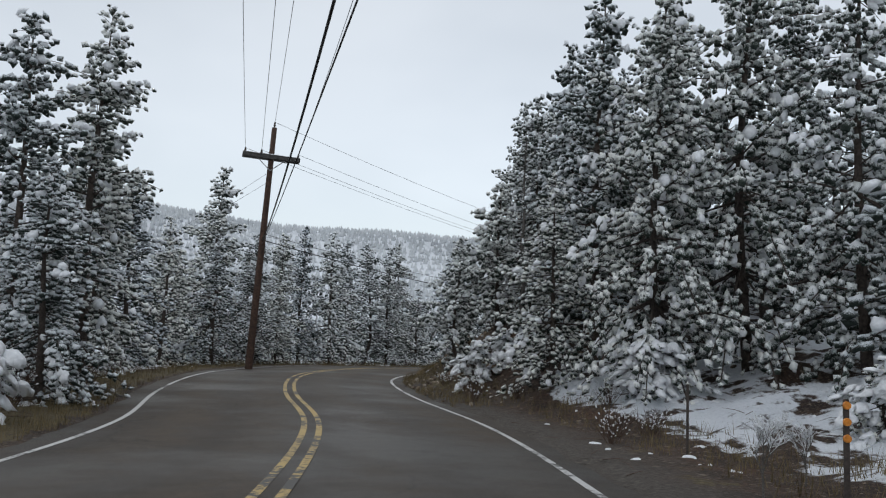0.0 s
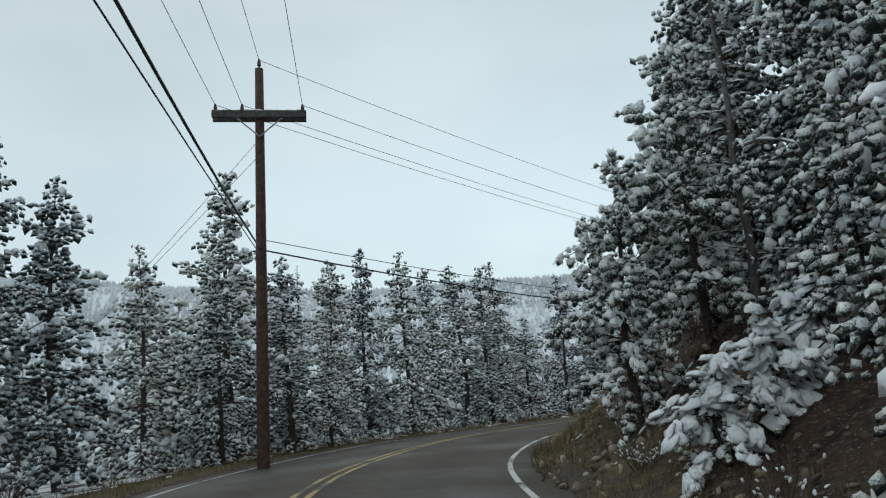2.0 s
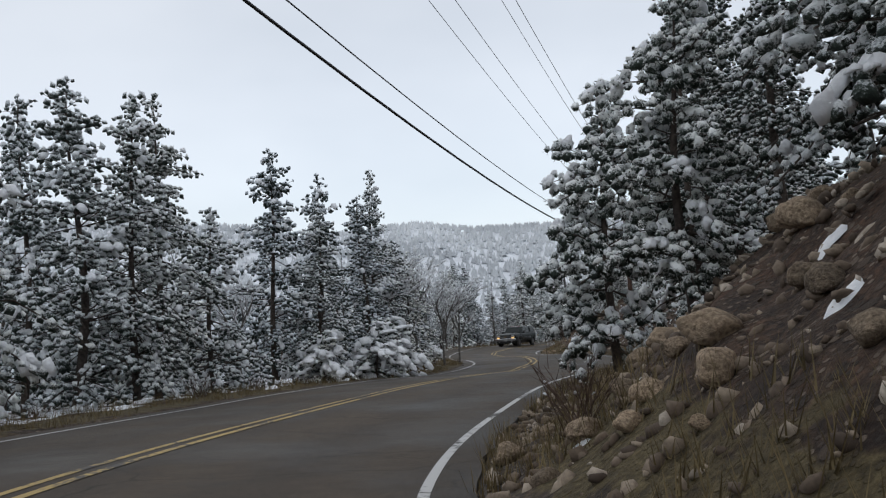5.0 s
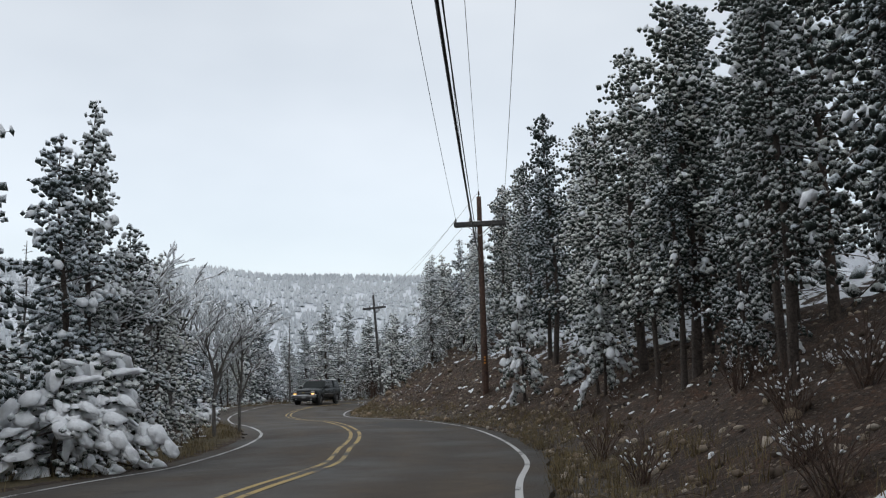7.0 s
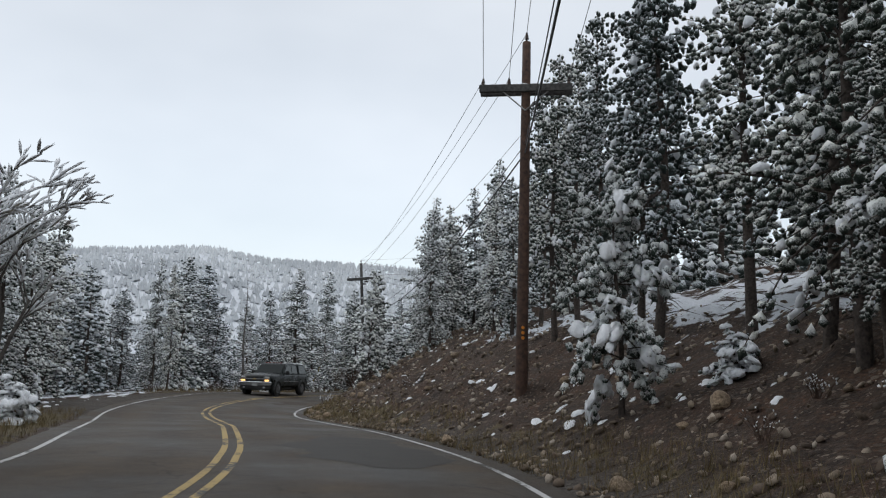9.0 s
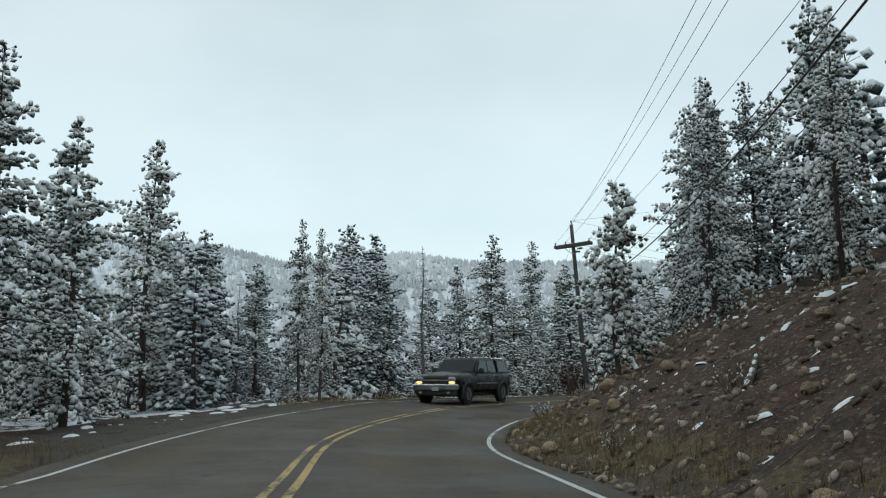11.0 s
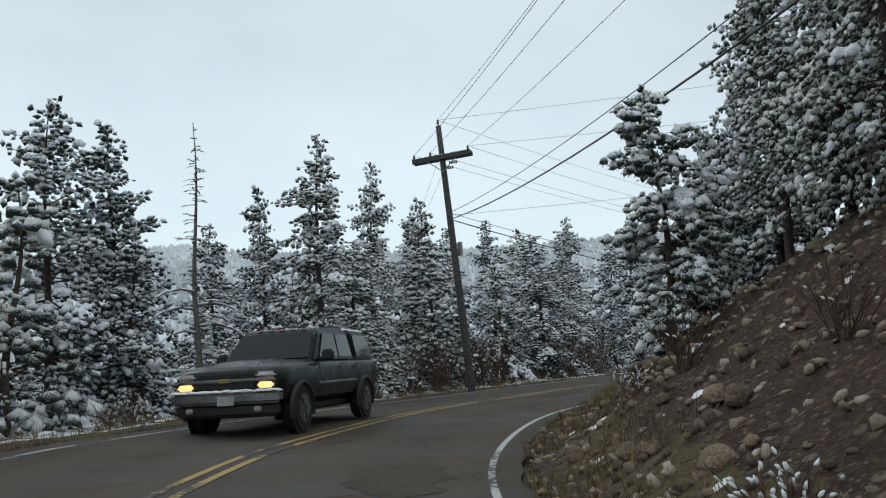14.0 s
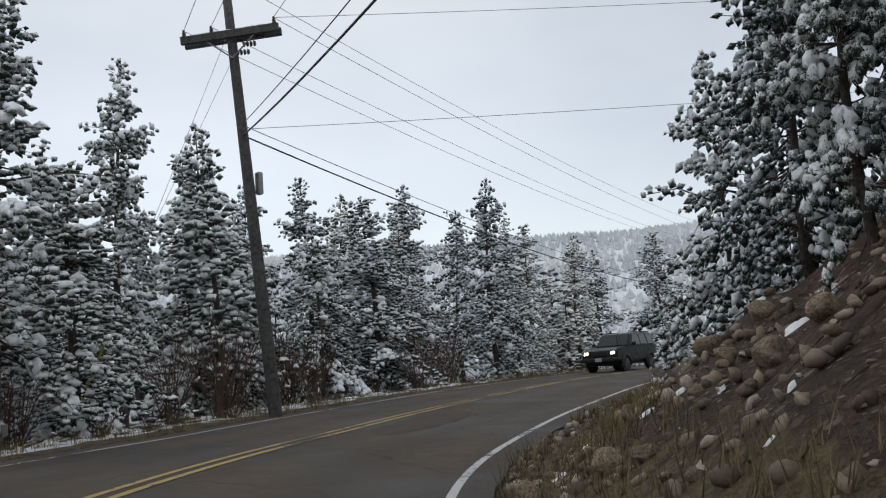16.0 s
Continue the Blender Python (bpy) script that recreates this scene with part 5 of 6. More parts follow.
# snow lying in pockets, draped over the ground
pocket = random.Random(41)
rims, sizes = [], []
for _ in range(1500):
    i = pocket.randrange(100, NST - 50)
    off = -pocket.uniform(1.0, 8.5) if pocket.random() < 0.68 else 2 * LANE + pocket.uniform(2.0, 4.5)
    x, y, _z = road_point(i, off)
    if not 5 < y < 145 or x > 64:
        continue
    if off < 0 and 76 < y < 103 and pocket.random() < 0.6:
        off = -pocket.uniform(2.0, 8.0)
        x, y, _z = road_point(i, off)
    r = 0.04 + 0.17 * pocket.random() ** 2.0 if off < -2 and 76 < y < 103 else 0.03 + 0.12 * pocket.random() ** 2.0 if off < 0 else 0.06 + 0.33 * pocket.random() ** 2.2
    turn, squash = pocket.random() * 6.28, pocket.uniform(0.55, 0.95)
    ring = [(x, y)]
    ph = pocket.random() * 40
    for frac in (0.4, 0.75, 1.0):
        for k in range(14):
            a = 6.2832 * k / 14
            q = r * frac * (1 + 0.55 * noise.noise((math.cos(a) * 1.6 + ph, math.sin(a) * 1.6, 0.0)) + pocket.uniform(-0.08, 0.08))
            px, py = q * math.cos(a), q * math.sin(a) * squash
            ring.append((x + px * math.cos(turn) - py * math.sin(turn), y + px * math.sin(turn) + py * math.cos(turn)))
    rims.extend(ring)
    sizes.append(r)
heights = ground_height(rims)
pv, pf = [], []
for n_, r in enumerate(sizes):
    b = n_ * 43
    for k in range(43):
        lift = 0.012 + 0.13 * r if k == 0 else (0.012 + 0.11 * r, 0.008 + 0.06 * r, -0.025)[(k - 1) // 14]
        pv.append((*rims[b + k], heights[b + k] + lift))
    for k in range(14):
        q = (k + 1) % 14
        pf.append((b, b + 1 + k, b + 1 + q))
        pf.append((b + 1 + k, b + 15 + k, b + 15 + q, b + 1 + q))
        pf.append((b + 15 + k, b + 29 + k, b + 29 + q, b + 15 + q))
tagged(mesh_from("snow_patches", pv, pf, SNOW, smooth=True), "small patches of fresh snow on soil and needles", "snow", kind="stuff")


def fallen_log(a, b, r, snowy=True):
    a, b = Vector((*a, ground_at(*a) + r * 0.7)), Vector((*b, ground_at(*b) + r * 0.7))
    root = new("fallen_log")
    root.location = a
    v, f, sv, sf = [], [], [], []
    n_ = 8
    pts = [(b - a) * (k / n_) + Vector((0, 0, 0.03 * math.sin(k * 1.9))) for k in range(n_ + 1)]
    tube(v, f, pts, [r * (1 - 0.45 * k / n_) for k in range(n_ + 1)], 8)
    rng = random.Random(int(a.x * 10))
    for k in range(6):
        p = pts[2 + k % 6]
        d = Vector((rng.uniform(-1, 1), rng.uniform(-1, 1), rng.uniform(0.2, 1))).normalized()
        tube(v, f, [p, p + d * rng.uniform(0.2, 0.6)], [0.015, 0.006], 4)
    mesh_from("trunk", v, f, GREYWOOD, root, smooth=True, label="grey barkless trunk")
    for k in range(n_):
        if rng.random() < 0.75:
            snow_pad(sv, sf, pts[k].lerp(pts[k + 1], 0.5) + Vector((0, 0, r * 0.8)), b - a, (b - a).length / n_ * 0.55, r * 0.7, r * 0.5, rng)
    tagged(mesh_from("snow_load", sv, sf, SNOW, root, smooth=True, label="snow along the top of the log"), kind="stuff")
    return tagged(root, "fallen grey log capped with snow", "log", "fallen logs")


fallen_log((-8.6, 24.6), (-6.9, 22.6), 0.08)
fallen_log((-0.6, 34.2), (0.9, 36.4), 0.03)
fallen_log((0.3, 31.4), (1.7, 33.4), 0.032)
fallen_log((16.2, 121.4), (18.6, 123.8), 0.09)
fallen_log((22.0, 66.0), (19.4, 69.2), 0.1)
fallen_log((24.4, 99.0), (26.6, 101.6), 0.07)

# ---- roadside posts ----
ORANGE = two_scale("orange_reflector", (0.62, 0.20, 0.02), (0.85, 0.32, 0.04), 40, 4, 0.4, 0.0)
POSTMAT = two_scale("dark_steel_post", (0.035, 0.028, 0.024), (0.09, 0.07, 0.06), 30, 3, 0.7, 0.2, 0.004)


def disc(name, parent, at, facing, r):
    bm = bmesh.new()
    bmesh.ops.create_cone(bm, cap_ends=True, segments=18, radius1=r, radius2=r * 0.9, depth=0.02)
    m = Vector(facing).to_track_quat("Z", "Y").to_matrix().to_4x4()
    bmesh.ops.transform(bm, matrix=Matrix.Translation(at) @ m, verts=bm.verts)
    return part(name, bm, ORANGE, parent, "round orange reflector")


def marker_post(x, y, h, reflectors):
    root = new("marker_post")
    z = ground_at(x, y)
    root.location = (x, y, z)
    bm = bmesh.new()
    bmesh.ops.create_cube(bm, size=1)
    w = 0.055 if reflectors else 0.04
    bmesh.ops.transform(bm, matrix=Matrix.Translation((0, 0, h / 2 - 0.1)) @ Matrix.Diagonal((w, w * 0.55, h + 0.2, 1)), verts=bm.verts)
    bmesh.ops.bevel(bm, geom=bm.edges, offset=0.006, segments=1, affect="EDGES")
    part("post", bm, POSTMAT, root)
    for k in range(reflectors):
        disc("reflector", root, (0, -0.026, h - 0.06 - 0.155 * k), (0, -1, 0), 0.04)
    words = "dark post with three round orange reflectors in the snow" if reflectors else "thin dark steel stake standing in the snow"
    return tagged(root, words, "post", "roadside posts")


marker_post(4.25, 11.3, 1.13, 3)
marker_post(4.05, 16.2, 1.05, 0)
for k in range(3):
    disc("reflector", P2, (-0.08, -0.16, 2.05 - 0.13 * k), (-0.35, -1, 0), 0.045)
bm = bmesh.new()
bmesh.ops.create_cube(bm, size=1)
bmesh.ops.transform(bm, matrix=Matrix.Translation(X3 * (H3 * 0.535) + Vector((0.24, -0.08, 0))) @ Matrix.Diagonal((0.14, 0.18, 0.55, 1)), verts=bm.verts)
bmesh.ops.bevel(bm, geom=bm.edges, offset=0.02, segments=2, affect="EDGES")
part("meter_box", bm, STEEL, P3, "grey metal box clamped to the pole")
for k, (u, w) in enumerate(((0.30, 1.55), (0.55, 1.35), (0.12, 1.75))):
    bm = bmesh.new()
    for j in range(4):
        bmesh.ops.create_cone(bm, cap_ends=True, segments=10, radius1=0.075, radius2=0.05, depth=0.05, matrix=Matrix.Translation(X3 * (H3 - w) + Vector((0.707, -0.68, 0)) * (u + 0.09 * j)) @ pose(0, 0, 0, 90, 0, 46))
    part("insulator", bm, GLASSY, P3, "stacked dark insulator discs")
YEL = two_scale("yellow_plastic", (0.42, 0.33, 0.03), (0.6, 0.48, 0.06), 20, 3, 0.5, 0.0)
gv, gf = [], []
g0 = Vector((34.6, 139.2, ground_at(34.6, 139.2)))
gd = (F3 + X3 * H3 * 0.9 - g0).normalized()
tube(gv, gf, [g0, g0 + gd * 1.2, g0 + gd * 2.3], [0.03, 0.03, 0.03], 8)
tagged(mesh_from("guy_guard", gv, gf, YEL, smooth=True), "yellow plastic guard sleeved over the guy wire", "guy guard")


# ---- vehicles ----
PAINT, _n, _l, _b = shader("dark_green_black_car_paint", 0.22)
_b.inputs["Specular IOR Level"].default_value = 0.28
_f = noise_node(_n, _l, 3.0, 5.0)
_l.new(ramp_node(_n, _l, _f.outputs["Fac"], ((0.35, (0.010, 0.014, 0.014)), (0.7, (0.022, 0.027, 0.026)))).outputs["Color"], _b.inputs["Base Color"])
_l.new(ramp_node(_n, _l, _f.outputs["Fac"], ((0.3, (0.18, 0.18, 0.18)), (0.75, (0.5, 0.5, 0.5)))).outputs["Color"], _b.inputs["Roughness"])
CARGLASS, _n, _l, _b = shader("tinted_car_glass", 0.04)
_b.inputs["Base Color"].default_value = (0.012, 0.017, 0.016, 1)
_b.inputs["Specular IOR Level"].default_value = 0.3
RUBBER = two_scale("tyre_rubber", (0.010, 0.010, 0.010), (0.03, 0.03, 0.029), 30, 4, 0.85, 0.2, 0.004)
TRIM = two_scale("black_plastic_trim", (0.010, 0.010, 0.010), (0.026, 0.026, 0.026), 40, 5, 0.6, 0.1, 0.002)
CHROME = two_scale("dull_grey_bumper_metal", (0.20, 0.205, 0.21), (0.34, 0.345, 0.35), 15, 2, 0.35, 0.0, metal=0.8)
RIMMAT = two_scale("grey_alloy", (0.14, 0.14, 0.145), (0.28, 0.28, 0.285), 20, 3, 0.4, 0.0, metal=0.8)
LENS = two_scale("clear_lamp_lens", (0.35, 0.36, 0.37), (0.5, 0.51, 0.52), 20, 3, 0.12, 0.0)
PLATE = two_scale("pale_plate", (0.4, 0.41, 0.42), (0.5, 0.5, 0.5), 20, 3, 0.4, 0.0)
GOLD = two_scale("dull_gold_badge", (0.3, 0.24, 0.12), (0.42, 0.34, 0.18), 20, 3, 0.4, 0.0, metal=0.6)
REDLENS = two_scale("red_lamp_lens", (0.25, 0.02, 0.02), (0.4, 0.04, 0.03), 20, 3, 0.2, 0.0)
AMBER, _n, _l, _b = shader("lit_amber_lamp", 0.3)
_b.inputs["Base Color"].default_value = (0.8, 0.4, 0.08, 1)
_b.inputs["Emission Color"].default_value, _b.inputs["Emission Strength"].default_value = (1.0, 0.62, 0.26, 1), 1.2
LIT, _n, _l, _b = shader("lit_headlamp", 0.3)
_b.inputs["Base Color"].default_value = (0.8, 0.78, 0.7, 1)
_b.inputs["Emission Color"].default_value, _b.inputs["Emission Strength"].default_value = (1.0, 0.86, 0.55, 1), 6.0


def hull(name, profile, material, parent, bevel=0.05, label="", segments=2):
    """A solid from a side profile of (x, z, half width)."""
    bm = bmesh.new()
    a = [bm.verts.new((x, w, z)) for x, z, w in profile]
    b = [bm.verts.new((x, -w, z)) for x, z, w in profile]
    bm.faces.new(a)
    bm.faces.new(b[::-1])
    n_ = len(profile)
    for k in range(n_):
        bm.faces.new((a[k], b[k], b[(k + 1) % n_], a[(k + 1) % n_]))
    bmesh.ops.recalc_face_normals(bm, faces=bm.faces)
    if bevel:
        bmesh.ops.bevel(bm, geom=bm.edges, offset=bevel, segments=segments, affect="EDGES", clamp_overlap=True)
    ob = part(name, bm, material, parent, label, smooth=True)
    ob.data.set_sharp_from_angle(angle=radians(28))
    return ob


def block(name, parent, c, size, material, bevel=0.02, label="", tilt=0.0):
    bm = bmesh.new()
    bmesh.ops.create_cube(bm, size=1)
    bmesh.ops.transform(bm, matrix=Matrix.Translation(c) @ pose(0, 0, 0, 0, tilt, 0) @ Matrix.Diagonal((*size, 1)), verts=bm.verts)
    if bevel:
        bmesh.ops.bevel(bm, geom=bm.edges, offset=min(bevel, min(size) * 0.45), segments=3, affect="EDGES")
    ob = part(name, bm, material, parent, label, smooth=True)
    ob.data.set_sharp_from_angle(angle=radians(50))
    return ob


def loft(name, parent, rows, material, label=""):
    """A closed shell through cross-sections: rows of (x, half width, sill height, shoulder height, crown height)."""
    bm = bmesh.new()
    rings = []
    for x, w, lo, sh, top in rows:
        half = [(0.0, lo), (w * 0.86, lo), (w * 0.96, lo + 0.05), (w, lo + 0.2), (w * 1.005, (lo + sh) * 0.52), (w, sh - 0.1), (w * 0.975, sh - 0.03), (w * 0.93, sh + 0.01), (w * 0.8, sh + (top - sh) * 0.6), (w * 0.4, top), (0.0, top)]
        rings.append([bm.verts.new((x, y, z)) for y, z in half] + [bm.verts.new((x, -y, z)) for y, z in half[-2:0:-1]])
    n_ = len(rings[0])
    for a, b in zip(rings, rings[1:]):
        for k in range(n_):
            bm.faces.new((a[k], a[(k + 1) % n_], b[(k + 1) % n_], b[k]))
    bm.faces.new(rings[0])
    bm.faces.new(rings[-1])
    bmesh.ops.recalc_face_normals(bm, faces=bm.faces)
    ob = part(name, bm, material, parent, label, smooth=True)
    ob.data.set_sharp_from_angle(angle=radians(40))
    return ob


def bowed_bar(name, parent, x, half, depth, z0, z1, bow, material, label=""):
    """A bar across the nose, swept back towards its ends."""
    bm = bmesh.new()
    front = [(x - bow * abs(k / 8) ** 3, half * k / 8) for k in range(-8, 9)]
    outline = front + [(px - depth, py * 0.97) for px, py in reversed(front)]
    lo, hi = [bm.verts.new((px, py, z0)) for px, py in outline], [bm.verts.new((px, py, z1)) for px, py in outline]
    bm.faces.new(lo)
    bm.faces.new(hi)
    for k in range(len(outline)):
        q = (k + 1) % len(outline)
        bm.faces.new((lo[k], lo[q], hi[q], hi[k]))
    bmesh.ops.recalc_face_normals(bm, faces=bm.faces)
    rim = [e for e in bm.edges if abs(e.verts[0].co.z - e.verts[1].co.z) < 1e-5 and len(e.link_faces) == 2 and e.calc_face_angle(0) > 1.0]
    bmesh.ops.bevel(bm, geom=rim, offset=min(depth, z1 - z0) * 0.22, segments=3, affect="EDGES")
    ob = part(name, bm, material, parent, label, smooth=True)
    ob.data.set_sharp_from_angle(angle=radians(50))
    return ob


def pane(name, parent, corners, thick=0.012, material=None, label="dark tinted glass"):
    c = [Vector(p) for p in corners]
    n_ = (c[1] - c[0]).cross(c[2] - c[0]).normalized() * thick
    bm = bmesh.new()
    lo, hi = [bm.verts.new(p - n_) for p in c], [bm.verts.new(p + n_) for p in c]
    bm.faces.new(lo)
    bm.faces.new(hi)
    for k in range(len(c)):
        q = (k + 1) % len(c)
        bm.faces.new((lo[k], lo[q], hi[q], hi[k]))
    bmesh.ops.recalc_face_normals(bm, faces=bm.faces)
    return part(name, bm, material or CARGLASS, parent, label)


def wheel(parent, x, y, r, w=0.27):
    s_ = 1 if y > 0 else -1
    root = new("wheel")
    root.parent = parent
    root.location = (x, y, r)
    bm = bmesh.new()
    rings = ((-w / 2, r * 0.62), (-w / 2, r * 0.93), (-w * 0.36, r), (w * 0.36, r), (w / 2, r * 0.93), (w / 2, r * 0.62))
    vs = [[bm.verts.new((rr * math.cos(6.2832 * k / 28), yy, rr * math.sin(6.2832 * k / 28))) for k in range(28)] for yy, rr in rings]
    for a, b in zip(vs, vs[1:]):
        for k in range(28):
            bm.faces.new((a[k], a[(k + 1) % 28], b[(k + 1) % 28], b[k]))
    bm.faces.new(vs[0])
    bm.faces.new(vs[-1])
    bmesh.ops.recalc_face_normals(bm, faces=bm.faces)
    part("tyre", bm, RUBBER, root, "worn black tyre")
    bm = bmesh.new()
    m = pose(0, s_ * (w / 2 - 0.01), 0, 90, 0, 0)
    bmesh.ops.create_cone(bm, cap_ends=True, segments=24, radius1=r * 0.60, radius2=r * 0.56, depth=0.04, matrix=m)
    for k in range(6):
        a = 6.2832 * k / 6
        bmesh.ops.create_cube(bm, size=1, matrix=Matrix.Translation((math.cos(a) * r * 0.33, s_ * (w / 2 + 0.02), math.sin(a) * r * 0.33)) @ pose(0, 0, 0, 0, -math.degrees(a), 0) @ Matrix.Diagonal((r * 0.42, 0.03, r * 0.13, 1)))
    part("rim", bm, RIMMAT, root, "grey alloy rim")
    return root


def arch(parent, x, y, r):
    s_ = 1 if y > 0 else -1
    bm = bmesh.new()
    n_ = 18
    rows = []
    for k in range(n_ + 1):
        a = math.pi * (-0.06 + 1.12 * k / n_)
        rows.append([bm.verts.new((x + q * math.cos(a), yy, r * 0.9 + q * math.sin(a))) for q, yy in ((r * 1.10, y), (r * 1.14, y + s_ * 0.07), (r * 1.27, y + s_ * 0.05), (r * 1.30, y - s_ * 0.02))])
    for a, b in zip(rows, rows[1:]):
        for k in range(3):
            bm.faces.new((a[k], a[k + 1], b[k + 1], b[k]))
    part("fender_flare", bm, TRIM, parent, "black plastic wheel arch", smooth=True)
    bm = bmesh.new()
    bmesh.ops.create_cone(bm, cap_ends=True, segments=24, radius1=r * 1.12, radius2=r * 1.12, depth=0.02, matrix=pose(x, y - s_ * 0.004, r * 0.95, 90, 0, 0))
    part("wheel_well", bm, TRIM, parent, "dark wheel well")


def pickup():
    root = new("pickup_truck")
    loft("body", root, [(2.84, 0.84, 0.66, 1.04, 1.07), (2.80, 0.91, 0.60, 1.10, 1.14), (2.66, 0.96, 0.56, 1.15, 1.20), (2.3, 0.985, 0.54, 1.19, 1.26), (1.7, 0.995, 0.54, 1.22, 1.30), (1.1, 1.0, 0.54, 1.24, 1.31),
                        (0.6, 1.0, 0.54, 1.25, 1.28), (-1.4, 1.0, 0.54, 1.26, 1.28), (-2.75, 0.99, 0.58, 1.26, 1.28), (-2.9, 0.975, 0.62, 1.25, 1.27), (-2.95, 0.94, 0.66, 1.22, 1.24)], PAINT, "dark green-black painted body")
    hull("hood_bulge", [(1.2, 1.27, 0.52), (1.3, 1.335, 0.46), (2.3, 1.29, 0.42), (2.6, 1.20, 0.5)], PAINT, root, 0.03)
    hull("cab", [(1.14, 1.22, 0.96), (0.46, 1.86, 0.83), (0.24, 1.93, 0.80), (-1.25, 1.95, 0.80), (-1.36, 1.22, 0.96)], PAINT, root, 0.07, "dark painted crew cab", 4)
    hull("canopy", [(-1.38, 1.22, 0.95), (-1.40, 1.92, 0.82), (-2.62, 1.89, 0.82), (-2.93, 1.22, 0.94)], PAINT, root, 0.07, "dark bed canopy shell", 4)

    def wall_y(z, z0=1.24, y0=0.955, z1=1.88, y1=0.825):
        return y0 + (y1 - y0) * (z - z0) / (z1 - z0) + 0.012

    pane("windshield", root, [(1.05, -0.84, 1.32), (1.05, 0.84, 1.32), (0.56, 0.74, 1.82), (0.56, -0.74, 1.82)], 0.012, label="sloping dark windshield")
    for s_ in (1, -1):
        for nm, x0, x1, x2, x3 in (("front_window", 0.80, 0.34, -0.28, -0.28), ("rear_window", -0.36, -0.36, -1.14, -1.10), ("canopy_window", -1.50, -1.50, -2.62, -2.46)):
            lo, hi = 1.33, 1.80
            pane(nm, root, [(x0, s_ * wall_y(lo), lo), (x1, s_ * wall_y(hi), hi), (x3, s_ * wall_y(hi), hi), (x2, s_ * wall_y(lo), lo)], 0.01)
        block("mirror", root, (0.72, s_ * 1.10, 1.36), (0.12, 0.24, 0.22), TRIM, 0.04, "black door mirror")
        block("mirror_arm", root, (0.76, s_ * 0.97, 1.30), (0.06, 0.16, 0.05), TRIM, 0.015)
        for x in (-0.18, -1.12):
            block("door_handle", root, (x, s_ * 1.01, 1.12), (0.16, 0.03, 0.04), TRIM, 0.01, "black door handle")
        block("side_moulding", root, (-0.15, s_ * 1.005, 0.84), (2.3, 0.03, 0.05), CHROME, 0.01, "thin bright side moulding")
        for x in (0.92, -0.32, -1.30):
            block("door_gap", root, (x, s_ * 1.0, 0.92), (0.012, 0.012, 0.58), TRIM, 0.0, "dark door seam")
        block("headlight", root, (2.815, s_ * 0.73, 1.04), (0.16, 0.36, 0.125), LENS, 0.05, "clear upper headlight")
        block("lit_lamp", root, (2.85, s_ * 0.74, 0.875), (0.12, 0.27, 0.105), AMBER, 0.03, "glowing amber running lamp")
        block("fog_lamp", root, (2.945, s_ * 0.62, 0.48), (0.06, 0.14, 0.09), LENS, 0.02)
        block("tail_light", root, (-2.94, s_ * 0.86, 1.0), (0.05, 0.14, 0.36), REDLENS, 0.015, "red tail light")
        for x in (1.88, -1.85):
            arch(root, x, s_ * 1.0, 0.42)
            wheel(root, x, s_ * 0.90, 0.42)
    block("grille", root, (2.83, 0, 0.95), (0.08, 1.08, 0.30), TRIM, 0.03, "black grille")
    for z in (0.84, 0.90, 1.03, 1.07):
        block("grille_slat", root, (2.868, 0, z), (0.02, 1.02, 0.012), TRIM, 0.004)
    bowed_bar("grille_bar", root, 2.905, 0.90, 0.06, 0.94, 0.992, 0.08, CHROME, "grey bar across the grille")
    block("badge", root, (2.91, 0, 0.965), (0.02, 0.22, 0.07), GOLD, 0.015, "plain gold badge shape")
    bowed_bar("front_bumper", root, 3.05, 1.0, 0.22, 0.57, 0.78, 0.16, CHROME, "dull grey front bumper")
    bowed_bar("air_dam", root, 2.99, 0.93, 0.2, 0.36, 0.575, 0.16, TRIM, "black plastic air dam")
    block("rear_bumper", root, (-3.02, 0, 0.62), (0.18, 1.9, 0.18), CHROME, 0.04, "grey rear bumper")
    block("number_plate", root, (3.06, 0.1, 0.63), (0.015, 0.31, 0.155), PLATE, 0.006, "blank pale plate")
    block("underbody", root, (0, 0, 0.42), (5.2, 1.5, 0.2), TRIM, 0.05, "dark chassis")
    for y in (-0.46, -0.23, 0, 0.23, 0.46):
        block("roof_lamp", root, (0.34, y, 1.945), (0.10, 0.14, 0.035), REDLENS, 0.015, "small red roof marker lamp")
    for y in (-0.4, 0.35):
        block("wiper", root, (0.98, y, 1.365), (0.03, 0.62, 0.02), TRIM, 0.006, "black wiper", tilt=0)
    for nm, spots in (("bumper_snow", [(2.97 - 0.12 * abs(y / 10) ** 3, y / 10, 0.79) for y in range(-9, 10, 2)]), ("roof_snow", [(x / 10, y, 1.94) for x in range(-26, 1, 5) for y in (-0.5, 0.0, 0.5)])):
        v, f = [], []
        rng = random.Random(6)
        for p in spots:
            snow_pad(v, f, p, (0, 1, 0) if nm == "bumper_snow" else (1, 0, 0), 0.16 if nm == "bumper_snow" else 0.3, 0.07 if nm == "bumper_snow" else 0.2, 0.025, rng, fine=True)
        tagged(mesh_from(nm, v, f, SNOW, root, smooth=True, label="thin layer of snow"), kind="stuff")
    return root


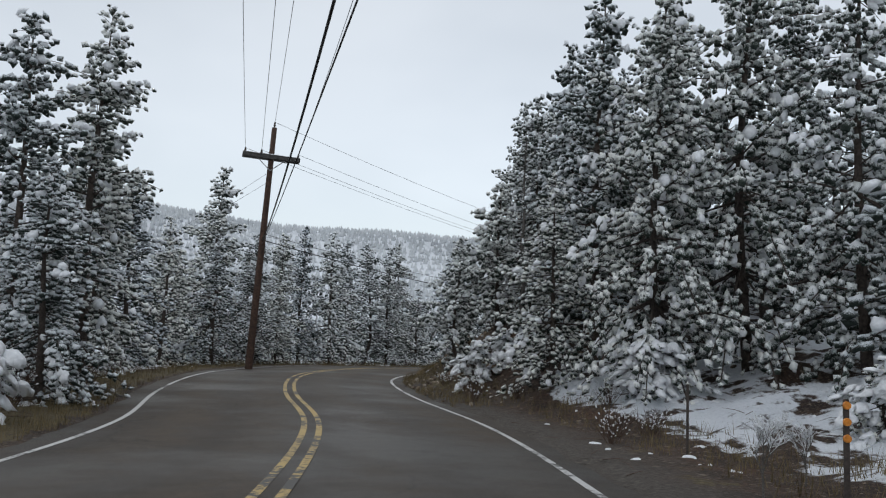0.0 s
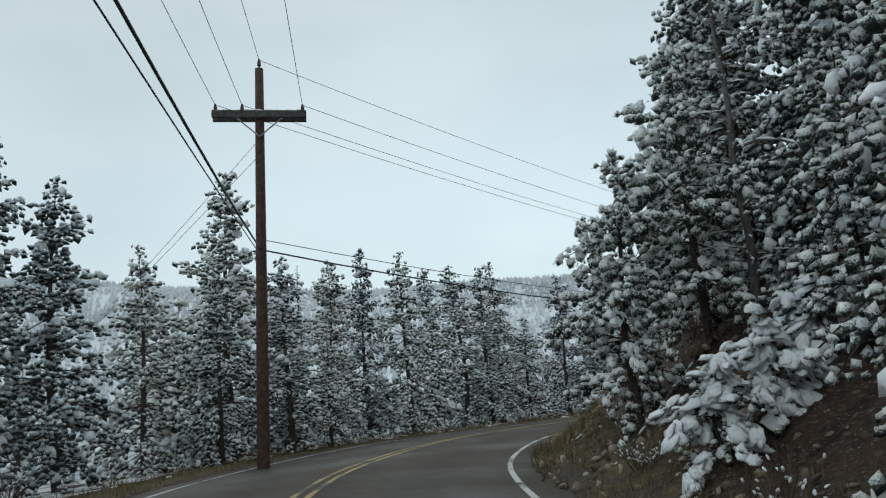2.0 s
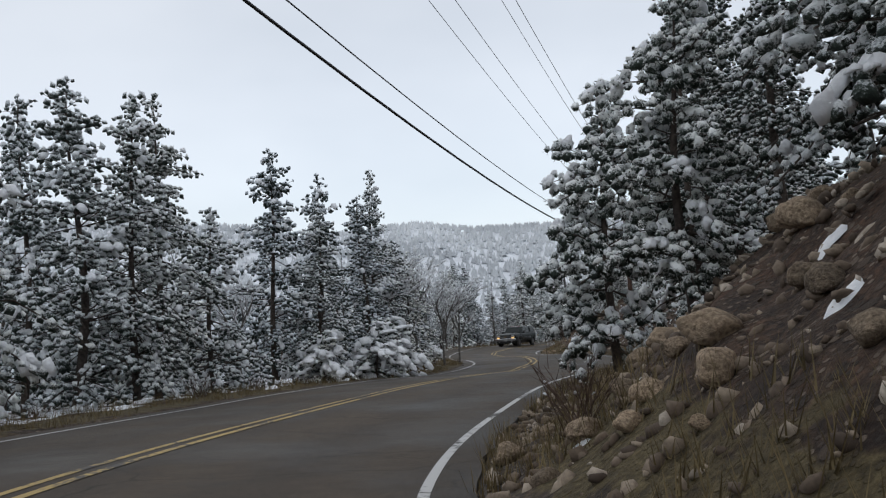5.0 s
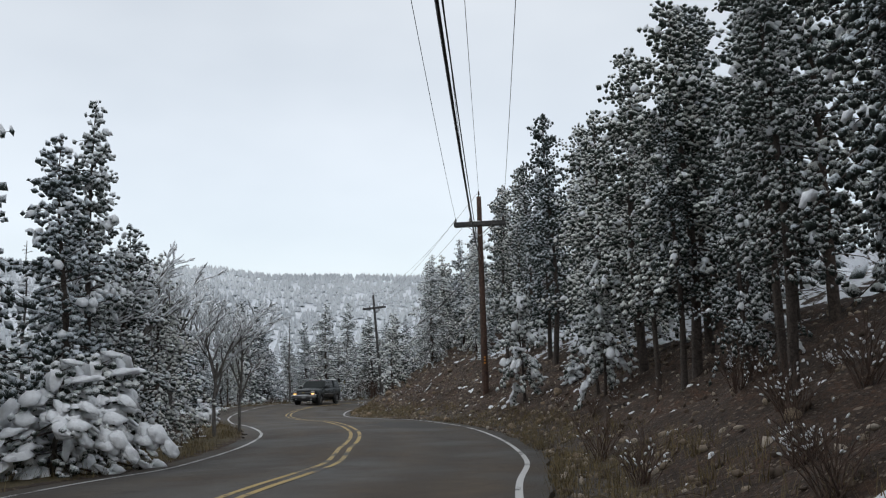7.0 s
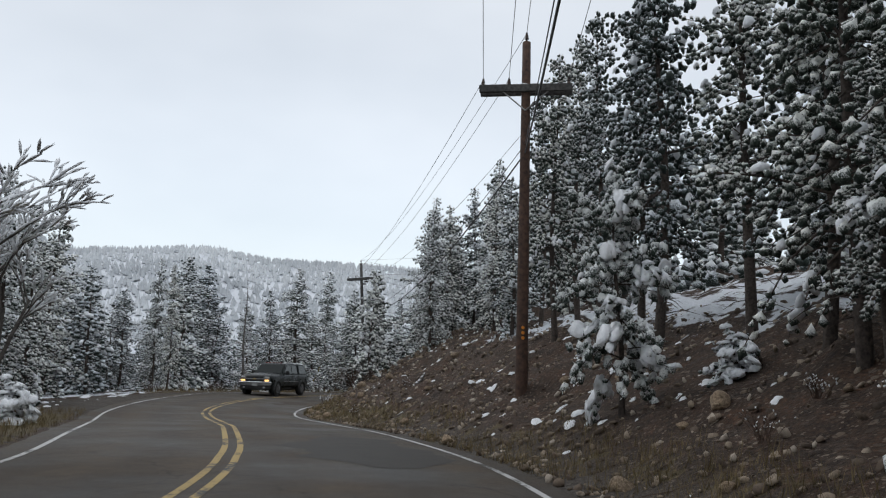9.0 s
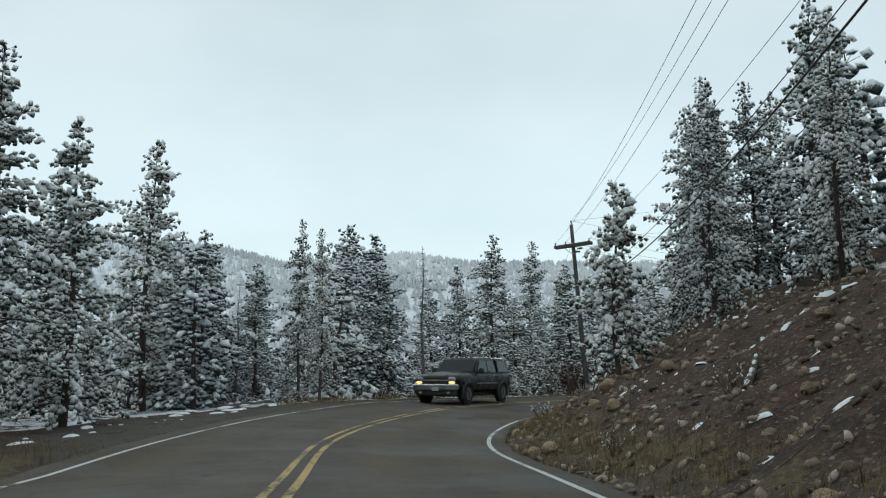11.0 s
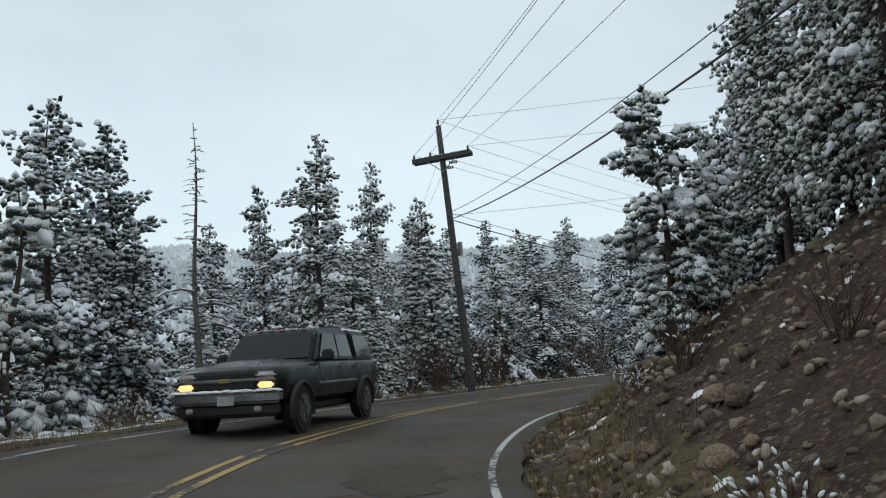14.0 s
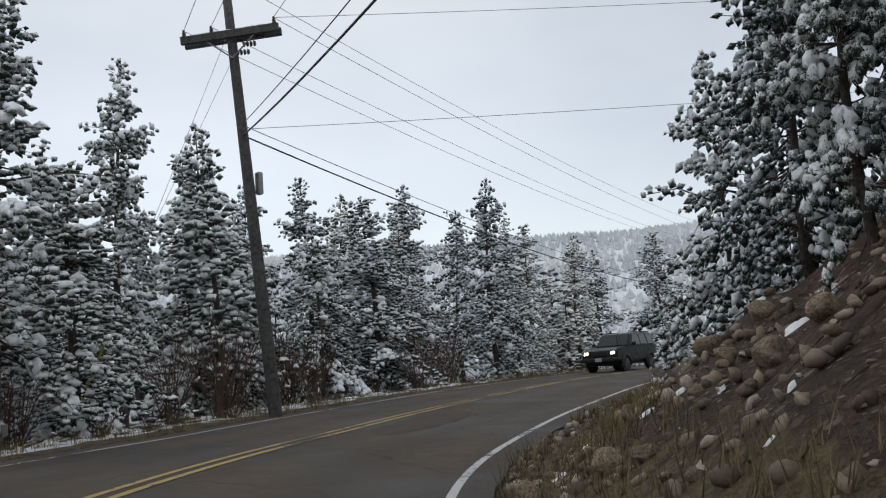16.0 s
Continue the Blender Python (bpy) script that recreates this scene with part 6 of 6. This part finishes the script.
def suv():
    root = new("suv")
    hull("body", [(-2.2, 0.62, 0.88), (-2.25, 1.08, 0.88), (0.75, 1.12, 0.88), (2.0, 1.04, 0.84), (2.25, 0.92, 0.84), (2.28, 0.55, 0.86), (2.0, 0.45, 0.86), (-2.0, 0.45, 0.87)], PAINT, root, 0.06, "dark painted body")
    hull("cabin", [(0.95, 1.08, 0.86), (0.25, 1.66, 0.70), (-0.1, 1.71, 0.69), (-2.0, 1.70, 0.69), (-2.22, 1.08, 0.86)], PAINT, root, 0.05, "dark upright cabin")
    pane("windshield", root, [(0.90, -0.74, 1.15), (0.90, 0.74, 1.15), (0.32, 0.63, 1.625), (0.32, -0.63, 1.625)])
    for s_ in (1, -1):
        for nm, x0, x1, x2, x3 in (("front_window", 0.66, 0.20, -0.38, -0.38), ("rear_window", -0.46, -0.46, -1.2, -1.2), ("quarter_window", -1.3, -1.3, -2.05, -1.9)):
            pane(nm, root, [(x0, s_ * 0.856, 1.16), (x1, s_ * 0.735, 1.6), (x3, s_ * 0.735, 1.6), (x2, s_ * 0.856, 1.16)], 0.012)
        block("headlight", root, (2.22, s_ * 0.64, 0.83), (0.12, 0.26, 0.16), LIT, 0.04, "lit pale headlight")
        block("mirror", root, (0.62, s_ * 0.98, 1.2), (0.1, 0.2, 0.15), TRIM, 0.03, "black door mirror")
        block("roof_rail", root, (-0.9, s_ * 0.62, 1.74), (1.9, 0.04, 0.04), TRIM, 0.012, "black roof rail")
        for x in (1.38, -1.38):
            arch(root, x, s_ * 0.872, 0.35)
            wheel(root, x, s_ * 0.78, 0.35, 0.23)
    block("grille", root, (2.27, 0, 0.82), (0.06, 0.8, 0.2), TRIM, 0.02, "black grille")
    block("front_bumper", root, (2.32, 0, 0.56), (0.16, 1.74, 0.2), TRIM, 0.05, "black front bumper")
    block("number_plate", root, (2.405, 0, 0.56), (0.015, 0.31, 0.155), PLATE, 0.006, "blank pale plate")
    block("underbody", root, (0, 0, 0.38), (4.0, 1.4, 0.2), TRIM, 0.05, "dark chassis")
    return root


def park(ob, x, y, label, category, off, size=1.0):
    mid, _o = nearest([(x, y)])
    i = int(mid[0])
    px, py, pz = road_point(i, off)
    yaw = math.degrees(math.atan2(-TAN[i, 1], -TAN[i, 0]))
    ob.matrix_basis = pose(px, py, pz + 0.025, 0, 0, yaw) @ Matrix.Diagonal((size, size, size, 1))
    return tagged(ob, label, category, "vehicles on the road")


park(pickup(), 27.8, 124.8, "dark pickup truck with canopy and snow on its bumper", "pickup truck", 1.46 * LANE, 1.05)
park(suv(), 60.4, 143.2, "small dark sport utility vehicle with lit headlights", "suv", 1.5 * LANE)
